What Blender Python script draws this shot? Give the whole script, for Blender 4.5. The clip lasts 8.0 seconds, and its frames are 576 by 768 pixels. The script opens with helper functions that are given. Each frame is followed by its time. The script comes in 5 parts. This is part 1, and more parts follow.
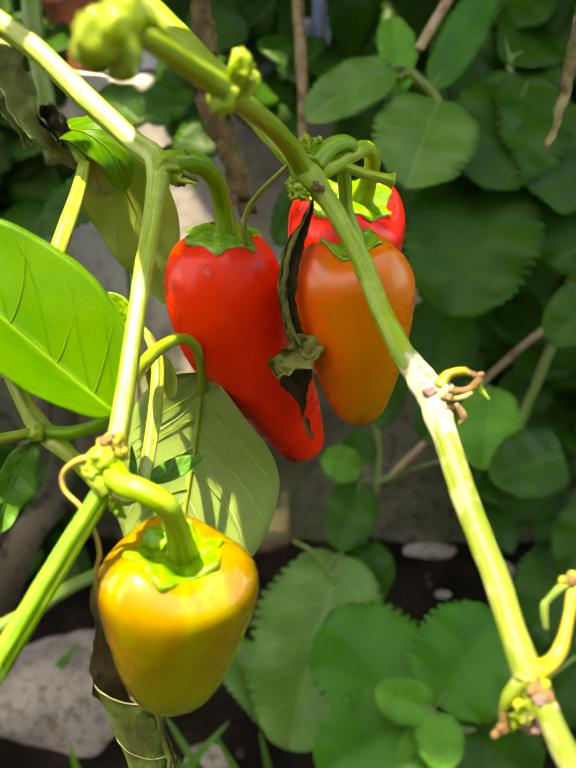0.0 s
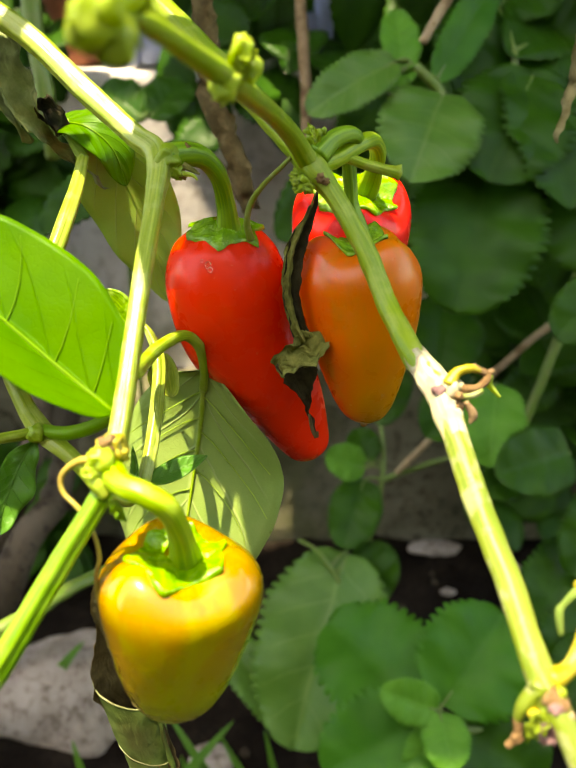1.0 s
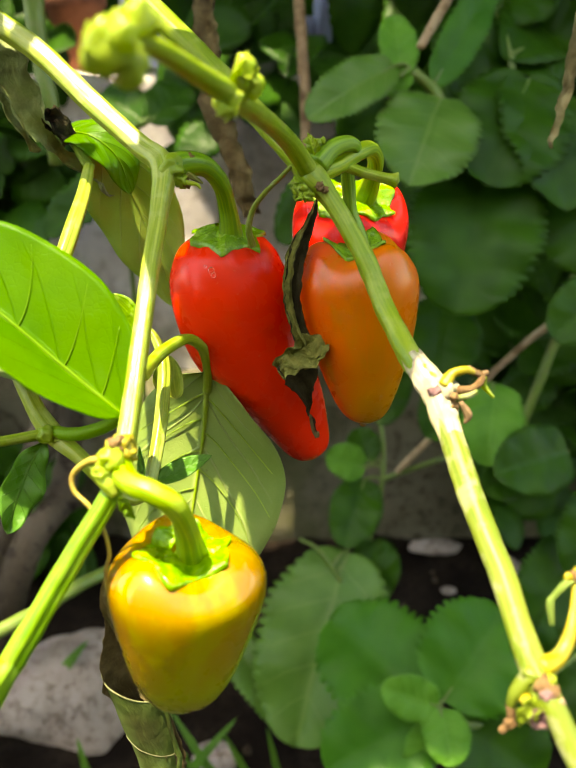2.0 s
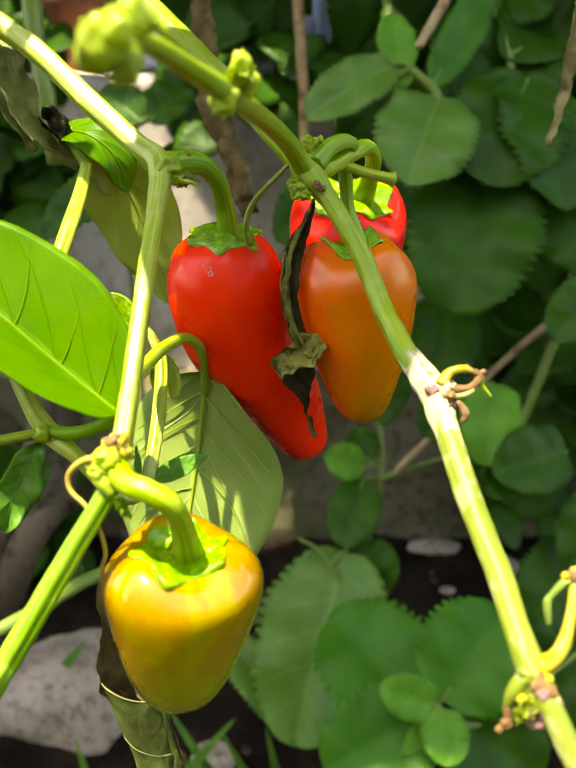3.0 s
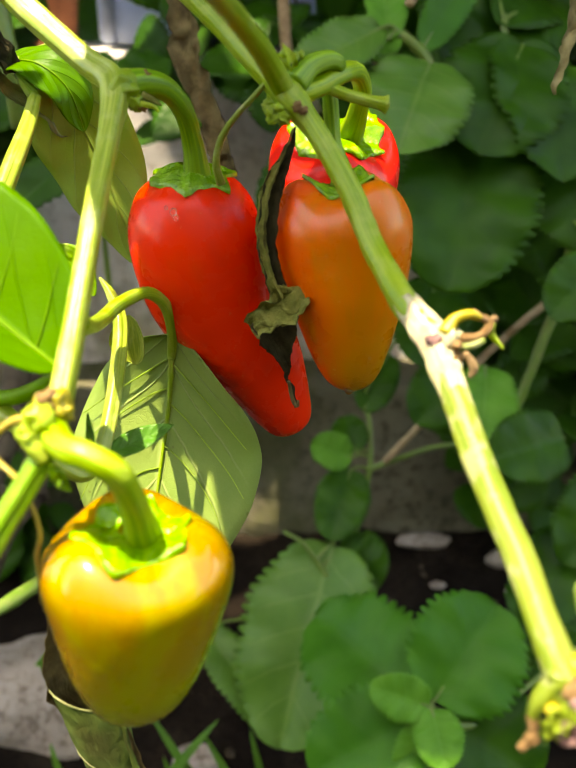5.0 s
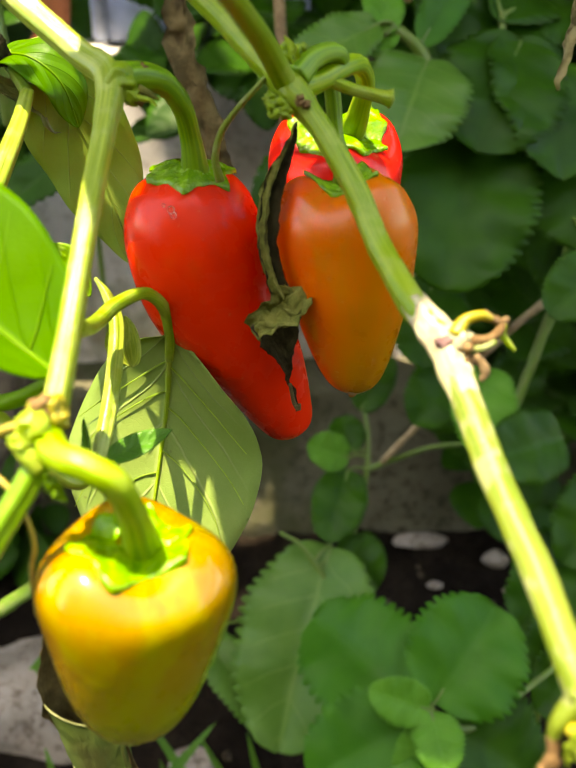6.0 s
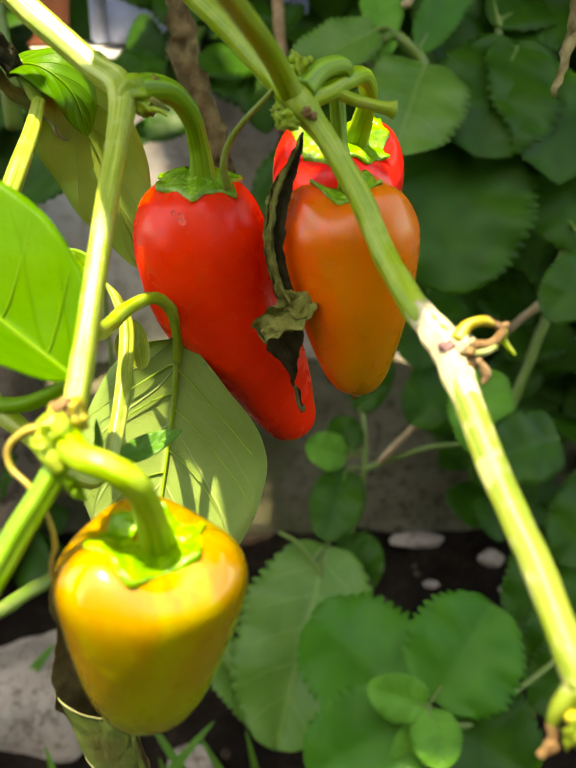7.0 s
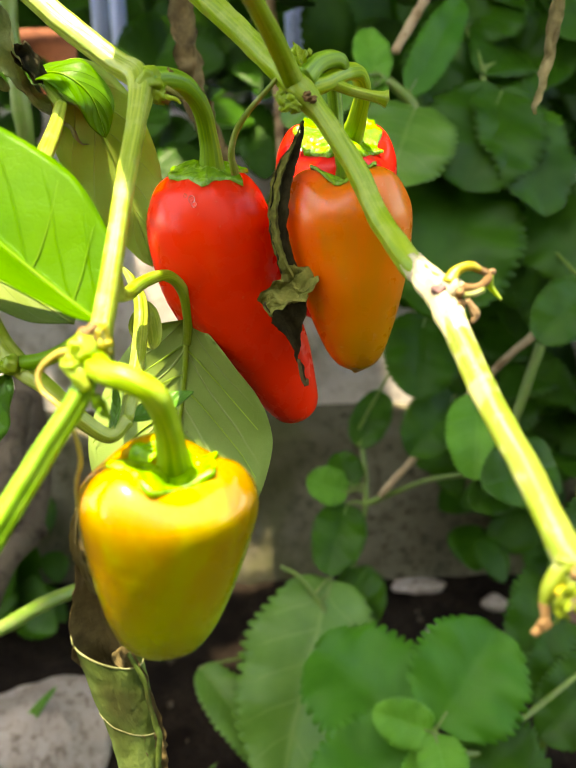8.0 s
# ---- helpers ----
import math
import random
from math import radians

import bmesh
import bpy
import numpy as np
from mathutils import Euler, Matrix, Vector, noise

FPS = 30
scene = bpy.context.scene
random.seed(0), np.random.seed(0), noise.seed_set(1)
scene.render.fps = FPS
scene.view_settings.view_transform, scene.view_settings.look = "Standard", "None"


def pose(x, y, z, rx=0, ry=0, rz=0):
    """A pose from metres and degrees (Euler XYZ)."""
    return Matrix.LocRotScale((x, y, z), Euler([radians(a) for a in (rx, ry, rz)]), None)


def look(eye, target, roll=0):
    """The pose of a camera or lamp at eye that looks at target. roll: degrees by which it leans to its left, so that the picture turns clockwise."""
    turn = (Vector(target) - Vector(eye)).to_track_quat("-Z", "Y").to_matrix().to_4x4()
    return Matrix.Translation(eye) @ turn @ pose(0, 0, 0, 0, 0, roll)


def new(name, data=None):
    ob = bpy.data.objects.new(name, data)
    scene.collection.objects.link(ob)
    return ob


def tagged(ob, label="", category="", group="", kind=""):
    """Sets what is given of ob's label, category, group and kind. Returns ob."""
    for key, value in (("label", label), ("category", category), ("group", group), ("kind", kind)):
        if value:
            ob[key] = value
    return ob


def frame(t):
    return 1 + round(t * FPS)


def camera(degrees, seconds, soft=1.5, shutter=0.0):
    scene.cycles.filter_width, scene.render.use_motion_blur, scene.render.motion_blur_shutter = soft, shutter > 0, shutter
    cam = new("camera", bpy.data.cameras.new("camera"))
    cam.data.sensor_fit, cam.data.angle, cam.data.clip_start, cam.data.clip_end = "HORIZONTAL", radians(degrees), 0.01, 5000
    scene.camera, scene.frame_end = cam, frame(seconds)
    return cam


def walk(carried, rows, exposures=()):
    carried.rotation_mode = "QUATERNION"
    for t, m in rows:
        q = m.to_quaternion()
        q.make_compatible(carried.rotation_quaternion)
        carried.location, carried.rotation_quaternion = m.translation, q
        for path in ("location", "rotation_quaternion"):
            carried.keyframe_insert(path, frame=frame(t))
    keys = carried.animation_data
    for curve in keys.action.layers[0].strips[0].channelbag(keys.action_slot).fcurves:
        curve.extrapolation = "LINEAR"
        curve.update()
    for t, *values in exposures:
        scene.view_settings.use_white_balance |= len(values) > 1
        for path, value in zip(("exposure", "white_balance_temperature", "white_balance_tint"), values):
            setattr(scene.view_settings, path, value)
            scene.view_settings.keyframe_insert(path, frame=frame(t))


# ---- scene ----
# ================= camera and walk =================
cam = camera(40.58, 8.0)
cam.data.dof.use_dof = True
cam.data.dof.focus_distance = 0.245
cam.data.dof.aperture_fstop = 19.0
PATH = [
    (0, (0.00177, -0.00715, 0.65395), (0.00148, 0.26542, 0.52863), 0.60),
    (0.5, (0.00153, -0.00512, 0.65277), (0.00067, 0.26715, 0.52679), 0.41),
    (1, (0.00135, -0.00203, 0.65187), (-0.00011, 0.27006, 0.52550), 0.28),
    (1.5, (0.00139, -0.00638, 0.65535), (-0.00019, 0.26575, 0.52908), 0.15),
    (1.7, (0.00116, -0.00831, 0.65531), (-0.00059, 0.26383, 0.52907), 0.08),
    (2.8, (0.00113, -0.00850, 0.65505), (-0.00004, 0.26363, 0.52878), -0.15),
    (3, (0.00180, -0.00810, 0.65485), (0.00032, 0.26402, 0.52858), 0.02),
    (3.5, (0.00322, -0.00753, 0.65596), (0.00132, 0.26444, 0.52934), 0.02),
    (4, (0.00340, -0.00335, 0.65161), (0.00322, 0.26875, 0.52527), 0.11),
    (4.5, (0.00421, 0.00502, 0.63941), (0.00650, 0.27725, 0.51336), 0.28),
    (4.7, (0.00422, 0.00995, 0.63500), (0.00707, 0.28199, 0.50857), 0.26),
    (5.8, (0.00377, 0.02303, 0.63066), (0.00916, 0.29452, 0.50312), 0.35),
    (6, (0.00217, 0.02233, 0.63070), (0.00806, 0.29384, 0.50322), 0.30),
    (6.5, (0.00145, 0.02092, 0.63235), (0.00828, 0.29212, 0.50426), 0.39),
    (7, (-0.00082, 0.01717, 0.63378), (0.00691, 0.28864, 0.50633), 0.47),
    (7.2, (-0.00062, 0.00563, 0.63196), (0.00726, 0.27987, 0.51059), 0.48),
    (7.4, (0.00070, -0.00388, 0.62630), (0.00860, 0.27292, 0.51090), 0.41),
    (7.5, (0.00041, -0.00625, 0.62401), (0.00843, 0.27151, 0.51094), 0.31),
    (7.7, (0.00090, -0.00565, 0.62295), (0.00875, 0.27310, 0.51233), 0.13),
    (7.8, (-0.00018, -0.00594, 0.62211), (0.00770, 0.27360, 0.51352), 0.10),
    (7.9, (-0.00213, -0.00620, 0.61792), (0.00618, 0.27430, 0.51183), 0.01),
    (8, (-0.00319, -0.00665, 0.61306), (0.00537, 0.27481, 0.50959), -0.08),
]
walk(cam, [(t, look(eye, target, roll)) for t, eye, target, roll in PATH], [(0.0, 2.66, 9800, 8), (6.5, 2.68, 9800, 8), (7.2, 2.72, 9800, 8), (7.7, 2.98, 9800, 8), (8.0, 3.02, 9800, 8)])

# ================= light =================
SUN = Vector((-0.22, -0.15, 0.96)).normalized()
world = bpy.data.worlds.new("world")
scene.world = world
world.use_nodes = True
wn = world.node_tree.nodes
sky = wn.new("ShaderNodeTexSky")
sky.sky_type = 'NISHITA'
sky.sun_disc = False
sky.sun_elevation = math.asin(SUN.z)
sky.sun_rotation = math.atan2(SUN.x, SUN.y)
wn["Background"].inputs["Strength"].default_value = 0.15
world.node_tree.links.new(sky.outputs["Color"], wn["Background"].inputs["Color"])
sun_data = bpy.data.lights.new("sun", 'SUN')
sun_data.energy = 2.6
sun_data.angle = radians(0.55)
sun_data.color = (1.0, 0.95, 0.86)
sun = new("sun", sun_data)
sun.matrix_world = look(tuple(SUN * 5), (0, 0, 0))


# ================= materials =================
class Nodes:
    """A node material with short ways to add and join nodes."""

    def __init__(self, name):
        self.mat = bpy.data.materials.new(name)
        self.mat.use_nodes = True
        self.tree = self.mat.node_tree
        self.bsdf = self.tree.nodes["Principled BSDF"]
        self.out = self.tree.nodes["Material Output"]

    def add(self, kind, **inputs):
        node = self.tree.nodes.new(kind)
        for key, value in inputs.items():
            self.put(node, key.replace("_", " "), value)
        return node

    def put(self, node, key, value):
        if isinstance(key, str) and key.isdigit():
            key = int(key)
        if isinstance(value, bpy.types.NodeSocket):
            self.tree.links.new(value, node.inputs[key])
        else:
            node.inputs[key].default_value = value

    def math(self, op, a, b=0.0, clamp=False):
        node = self.tree.nodes.new("ShaderNodeMath")
        node.operation, node.use_clamp = op, clamp
        self.put(node, 0, a)
        self.put(node, 1, b)
        return node.outputs[0]

    def coords(self, kind="Object"):
        return self.add("ShaderNodeTexCoord").outputs[kind]

    def noise(self, scale, vector=None, detail=4.0, rough=0.55, stretch=None):
        vector = vector or self.coords()
        if stretch:
            mapping = self.add("ShaderNodeMapping", Vector=vector)
            mapping.inputs["Scale"].default_value = stretch
            vector = mapping.outputs[0]
        return self.add("ShaderNodeTexNoise", Vector=vector, Scale=scale, Detail=detail, Roughness=rough).outputs[0]

    def ramp(self, value, low, high, a=0.0, b=1.0):
        node = self.add("ShaderNodeMapRange")
        node.interpolation_type = 'SMOOTHSTEP'
        for key, v in (("Value", value), ("From Min", low), ("From Max", high), ("To Min", a), ("To Max", b)):
            self.put(node, key, v)
        return node.outputs[0]

    def mix(self, factor, a, b, blend='MIX'):
        node = self.tree.nodes.new("ShaderNodeMix")
        node.data_type, node.blend_type = 'RGBA', blend
        self.put(node, 0, factor)
        for i, v in ((6, a), (7, b)):
            if isinstance(v, bpy.types.NodeSocket):
                self.tree.links.new(v, node.inputs[i])
            else:
                node.inputs[i].default_value = (*v, 1.0)
        return node.outputs[2]

    def bump(self, height, strength, distance):
        return self.add("ShaderNodeBump", Height=height, Strength=strength, Distance=distance).outputs[0]

    def finish(self, color, rough=0.5, normal=None, spec=0.5, metal=0.0, coat=0.0, coat_rough=0.1, translucent=0.0, through_color=None):
        b = self.bsdf
        for key, v in (("Roughness", rough), ("Specular IOR Level", spec), ("Metallic", metal), ("Coat Weight", coat), ("Coat Roughness", coat_rough)):
            self.put(b, key, v)
        if isinstance(color, bpy.types.NodeSocket):
            self.tree.links.new(color, b.inputs["Base Color"])
        else:
            b.inputs["Base Color"].default_value = (*color, 1.0)
        if normal:
            self.tree.links.new(normal, b.inputs["Normal"])
        if translucent:
            glow = self.tree.nodes.new("ShaderNodeBsdfTranslucent")
            tone = through_color or color
            if isinstance(tone, bpy.types.NodeSocket):
                self.tree.links.new(tone, glow.inputs["Color"])
            else:
                glow.inputs["Color"].default_value = (*tone, 1.0)
            if normal:
                self.tree.links.new(normal, glow.inputs["Normal"])
            both = self.tree.nodes.new("ShaderNodeMixShader")
            self.put(both, 0, translucent)
            self.tree.links.new(b.outputs[0], both.inputs[1])
            self.tree.links.new(glow.outputs[0], both.inputs[2])
            self.tree.links.new(both.outputs[0], self.out.inputs["Surface"])
        return self.mat


def leaf_material(name, dark, light, vein, through_color, translucent=0.4, rough=0.42, veins=7.0, slope=0.55, quilt=0.5, spots=0.0, spec=0.25, vein_mix=0.45, vein_relief=0.5):
    """A leaf blade: midrib and side veins laid along the blade, quilted between them."""
    n = Nodes(name)
    uv = n.add("ShaderNodeSeparateXYZ", Vector=n.coords("UV"))
    wob = n.noise(60.0)
    across = n.math('ABSOLUTE', n.math('SUBTRACT', n.math('MULTIPLY', uv.outputs[1], 2.0), 1.0))
    wave = n.math('SUBTRACT', uv.outputs[0], n.math('MULTIPLY', across, slope / veins * 2.2))
    wave = n.math('ADD', wave, n.math('MULTIPLY', n.math('SUBTRACT', wob, 0.5), 0.035))
    saw = n.math('FRACT', n.math('MULTIPLY', wave, veins))
    off = n.math('ABSOLUTE', n.math('SUBTRACT', saw, 0.5))
    side = n.ramp(off, 0.0, 0.055, 1.0, 0.0)
    side = n.math('MULTIPLY', side, n.ramp(across, 0.98, 0.55))
    mid = n.ramp(across, 0.015, 0.06, 1.0, 0.0)
    lines = n.math('MAXIMUM', side, mid)
    net = n.add("ShaderNodeTexVoronoi", Vector=n.coords(), Scale=520.0)
    net.feature = 'DISTANCE_TO_EDGE'
    fine = n.ramp(net.outputs["Distance"], 0.0, 0.12, 1.0, 0.0)
    tone = n.mix(n.ramp(n.noise(45.0, detail=6.0), 0.3, 0.72), dark, light)
    tone = n.mix(n.math('MULTIPLY', fine, 0.07), tone, vein)
    tone = n.mix(n.math('MULTIPLY', lines, vein_mix), tone, vein)
    if spots:
        speck = n.ramp(n.noise(260.0, detail=2.0), 0.70, 0.74)
        tone = n.mix(n.math('MULTIPLY', speck, spots), tone, (0.10, 0.07, 0.02))
    tip = n.ramp(n.noise(18.0), 0.35, 0.7)
    trans = n.mix(n.math('MULTIPLY', lines, 0.5), n.mix(tip, through_color, tuple(c * 0.7 for c in through_color)), vein)
    height = n.math('MULTIPLY', n.ramp(off, 0.0, 0.5), quilt)
    height = n.math('SUBTRACT', height, n.math('MULTIPLY', lines, vein_relief))
    height = n.math('ADD', height, n.math('MULTIPLY', n.noise(130.0, detail=3.0), 0.35))
    height = n.math('SUBTRACT', height, n.math('MULTIPLY', fine, 0.05))
    gloss = n.ramp(n.noise(80.0), 0.3, 0.7, rough - 0.07, rough + 0.1)
    return n.finish(tone, gloss, n.bump(height, 0.55, 0.0011), spec, translucent=translucent, through_color=trans)


def stem_material(name, a, b, mottled, translucent=0.12, rough=0.4, mott=0.5, patch=190.0, relief=0.0, spec=0.5):
    """A fleshy stalk with long streaks, pale mottling and small marks."""
    n = Nodes(name)
    uv = n.coords("UV")
    lines = n.noise(9.0, uv, detail=3.0, stretch=(0.3, 2.0, 1.0))
    tone = n.mix(n.ramp(lines, 0.40, 0.60), a, b)
    blotch = n.ramp(n.noise(patch, detail=6.0, rough=0.62), 0.50, 0.62)
    tone = n.mix(n.math('MULTIPLY', blotch, mott), tone, mottled)
    marks = n.ramp(n.noise(420.0, detail=2.0), 0.72, 0.78)
    tone = n.mix(n.math('MULTIPLY', marks, 0.35), tone, (0.16, 0.15, 0.03))
    height = n.math('ADD', n.math('MULTIPLY', lines, 0.8), n.math('MULTIPLY', n.noise(600.0), 0.25))
    if relief:
        height = n.math('ADD', height, n.math('MULTIPLY', n.noise(380.0, detail=4.0), relief))
    return n.finish(tone, n.ramp(blotch, 0.0, 1.0, rough, rough + 0.15), n.bump(height, 0.5, 0.0006), spec, translucent=translucent, through_color=b)


def pepper_material(name, shoulder, belly, tip, side=None, rough=0.25, speck=(0.75, 0.7, 0.4), spec=0.2, coat=0.05, coat_rough=0.06):
    """Waxy pepper skin, whose ripeness changes along the fruit."""
    n = Nodes(name)
    uv = n.add("ShaderNodeSeparateXYZ", Vector=n.coords("UV"))
    along = n.math('ADD', uv.outputs[1], n.math('MULTIPLY', n.math('SUBTRACT', n.noise(35.0, detail=3.0), 0.5), 0.28))
    tone = n.mix(n.ramp(along, 0.05, 0.45), shoulder, belly)
    tone = n.mix(n.ramp(along, 0.42, 0.88), tone, tip)
    if side:
        tone = n.mix(n.ramp(n.math('SINE', n.math('MULTIPLY', uv.outputs[0], 6.2832)), 0.1, 1.0), tone, side)
    patch = n.ramp(n.noise(85.0, detail=6.0), 0.35, 0.75, 0.0, 0.3)
    tone = n.mix(patch, tone, belly)
    streak = n.ramp(n.noise(2.6, n.coords("UV"), detail=4.0, stretch=(5.0, 1.0, 1.0)), 0.42, 0.68, 0.0, 0.45)
    tone = n.mix(streak, tone, tip)
    dots = n.ramp(n.noise(520.0, detail=1.0), 0.74, 0.77)
    tone = n.mix(n.math('MULTIPLY', dots, 0.08), tone, speck)
    height = n.math('ADD', n.math('MULTIPLY', n.noise(70.0, detail=2.0), 1.0), n.math('MULTIPLY', n.noise(900.0, detail=2.0), 0.05))
    gloss = n.ramp(n.noise(120.0, detail=5.0), 0.3, 0.75, rough - 0.05, rough + 0.12)
    mat = n.finish(tone, gloss, n.bump(height, 0.45, 0.0010), spec, coat=coat, coat_rough=coat_rough)
    n.put(n.bsdf, "Subsurface Weight", 0.12)
    n.bsdf.inputs["Subsurface Radius"].default_value = (1.0, 0.45, 0.12)
    n.put(n.bsdf, "Subsurface Scale", 0.004)
    return mat


def dry_material(name, a, b, dark, scale=160.0, rough=0.8, translucent=0.15):
    """Withered leaf or bark: creased, blotched, ribbed along its length."""
    n = Nodes(name)
    uv = n.coords("UV")
    ribs = n.noise(5.0, uv, detail=5.0, stretch=(1.0, 2.2, 1.0))
    blot = n.noise(scale, detail=7.0, rough=0.65)
    tone = n.mix(n.ramp(blot, 0.35, 0.65), a, b)
    tone = n.mix(n.ramp(n.noise(scale * 0.35, detail=3.0), 0.55, 0.72), tone, dark)
    tone = n.mix(n.math('MULTIPLY', n.ramp(ribs, 0.58, 0.72), 0.16), tone, tuple(min(1.0, c * 1.7) for c in b))
    height = n.math('ADD', ribs, n.math('MULTIPLY', blot, 0.9))
    return n.finish(tone, rough, n.bump(height, 0.9, 0.0012), 0.06, translucent=translucent, through_color=b)


def rock_material(name, a, b, dark, scale=30.0, depth=0.004, rough=0.85, moss=None, spec=0.08):
    n = Nodes(name)
    big = n.noise(scale * 0.25, detail=5.0)
    fine = n.noise(scale * 2.5, detail=8.0, rough=0.7)
    tone = n.mix(n.ramp(big, 0.35, 0.65), a, b)
    tone = n.mix(n.ramp(fine, 0.48, 0.64, 0.0, 0.85), tone, dark)
    grain = n.add("ShaderNodeTexVoronoi", Vector=n.coords(), Scale=scale * 9.0)
    tone = n.mix(n.ramp(grain.outputs["Distance"], 0.0, 0.25, 0.35, 0.0), tone, tuple(min(1.0, c * 1.4) for c in b))
    if moss:
        stain = n.ramp(n.noise(scale * 0.3, detail=9.0, rough=0.62, stretch=(1.0, 1.0, 0.6)), 0.50, 0.64)
        tone = n.mix(n.math('MULTIPLY', stain, 0.75), tone, moss)
    height = n.math('ADD', n.noise(scale, detail=8.0, rough=0.6), n.math('MULTIPLY', fine, 0.4))
    return n.finish(tone, rough, n.bump(height, 1.0, depth), spec)


M_STEM = stem_material("green_stalk", (0.16, 0.28, 0.008), (0.25, 0.36, 0.024), (0.40, 0.46, 0.12), mott=0.3, rough=0.32, spec=0.35)
M_STEM_PALE = stem_material("pale_woody_stalk", (0.115, 0.18, 0.009), (0.17, 0.225, 0.024), (0.30, 0.32, 0.15), mott=0.75, rough=0.48, patch=115.0, translucent=0.06)
M_STEM_WAX = stem_material("waxy_white_bark", (0.36, 0.35, 0.19), (0.46, 0.44, 0.29), (0.24, 0.15, 0.13), mott=0.6, rough=0.45, translucent=0.05)
M_TENDRIL = stem_material("yellow_brown_tendril", (0.30, 0.22, 0.03), (0.40, 0.33, 0.06), (0.22, 0.12, 0.04), mott=0.5)
M_LEAF_VEIN = stem_material("leaf_vein_green", (0.17, 0.38, 0.004), (0.21, 0.43, 0.008), (0.22, 0.44, 0.012), mott=0.2, translucent=0.5)
M_STALK = stem_material("fruit_stalk", (0.085, 0.22, 0.004), (0.17, 0.34, 0.008), (0.22, 0.36, 0.02), mott=0.25)
M_CALYX = stem_material("calyx_green", (0.10, 0.25, 0.006), (0.18, 0.38, 0.012), (0.31, 0.48, 0.06), mott=0.5, translucent=0.12, rough=0.24, relief=2.4)
M_CALYX_PALE = stem_material("calyx_pale_green", (0.10, 0.27, 0.002), (0.175, 0.36, 0.003), (0.29, 0.45, 0.017), mott=0.45, translucent=0.15, rough=0.26, relief=2.4)
M_STEM_BLOOM = stem_material("waxy_green_stalk", (0.19, 0.29, 0.015), (0.32, 0.40, 0.05), (0.47, 0.52, 0.18), mott=0.3, rough=0.33, spec=0.6)
M_STAIN = dry_material("purple_brown_stain", (0.22, 0.12, 0.13), (0.32, 0.20, 0.19), (0.12, 0.06, 0.07), scale=300.0)
M_YELLOW_TWIG = stem_material("yellowing_twig", (0.30, 0.25, 0.012), (0.36, 0.31, 0.02), (0.32, 0.35, 0.08), mott=0.4)
M_BUD = leaf_material("flower_bud_green", (0.38, 0.54, 0.05), (0.54, 0.68, 0.09), (0.58, 0.68, 0.15), (0.62, 0.78, 0.06), translucent=0.5, rough=0.26, spec=0.5)
M_LEAF = leaf_material("pepper_leaf_upper", (0.062, 0.22, 0.001), (0.10, 0.28, 0.002), (0.07, 0.19, 0.002), (0.2, 0.43, 0.001), translucent=0.5, veins=5.5, slope=1.0, quilt=0.3, rough=0.42, vein_mix=0.04, spec=0.22)
M_LEAF_LIME = leaf_material("thin_pepper_leaf", (0.27, 0.42, 0.06), (0.35, 0.50, 0.10), (0.42, 0.55, 0.14), (0.50, 0.72, 0.05), translucent=0.5, veins=5.0, slope=0.9, quilt=0.5, rough=0.5)
M_LEAF_UNDER = leaf_material("pepper_leaf_underside", (0.20, 0.32, 0.065), (0.27, 0.38, 0.095), (0.38, 0.47, 0.17), (0.22, 0.38, 0.02), translucent=0.35, veins=4.5, slope=0.9, quilt=0.4, rough=0.5, spots=0.5, vein_mix=0.6)
# dulled olive, with the shade of the broad leaf put into the colour
M_LEAF_OLIVE_SHADED = leaf_material("shaded_olive_pepper_leaf", (0.11, 0.175, 0.03), (0.16, 0.225, 0.05), (0.20, 0.27, 0.07), (0.16, 0.28, 0.02), translucent=0.35, veins=4.5, slope=0.9, quilt=0.3, rough=0.5, vein_mix=0.3)
M_LEAF_SMALL = leaf_material("young_pepper_leaf", (0.06, 0.20, 0.02), (0.10, 0.28, 0.03), (0.22, 0.42, 0.08), (0.20, 0.45, 0.03), translucent=0.3, rough=0.3, vein_mix=0.12, quilt=0.2)
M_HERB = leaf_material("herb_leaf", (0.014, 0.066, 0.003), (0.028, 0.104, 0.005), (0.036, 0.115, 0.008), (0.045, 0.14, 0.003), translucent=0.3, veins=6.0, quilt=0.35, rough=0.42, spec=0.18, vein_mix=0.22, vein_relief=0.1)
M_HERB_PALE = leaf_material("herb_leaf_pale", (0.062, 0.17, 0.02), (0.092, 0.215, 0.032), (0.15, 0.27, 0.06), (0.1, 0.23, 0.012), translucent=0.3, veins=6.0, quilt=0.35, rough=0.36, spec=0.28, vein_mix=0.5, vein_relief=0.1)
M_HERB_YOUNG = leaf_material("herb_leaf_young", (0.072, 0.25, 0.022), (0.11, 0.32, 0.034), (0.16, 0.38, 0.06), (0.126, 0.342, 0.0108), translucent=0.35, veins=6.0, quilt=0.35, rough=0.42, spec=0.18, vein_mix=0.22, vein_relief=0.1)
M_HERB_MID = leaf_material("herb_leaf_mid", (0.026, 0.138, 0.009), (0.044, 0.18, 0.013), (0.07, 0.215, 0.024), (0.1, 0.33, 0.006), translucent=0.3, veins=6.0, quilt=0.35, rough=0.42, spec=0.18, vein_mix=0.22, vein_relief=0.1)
M_HERB_STEM = stem_material("herb_stem", (0.085, 0.17, 0.022), (0.13, 0.21, 0.035), (0.18, 0.20, 0.07), mott=0.4)
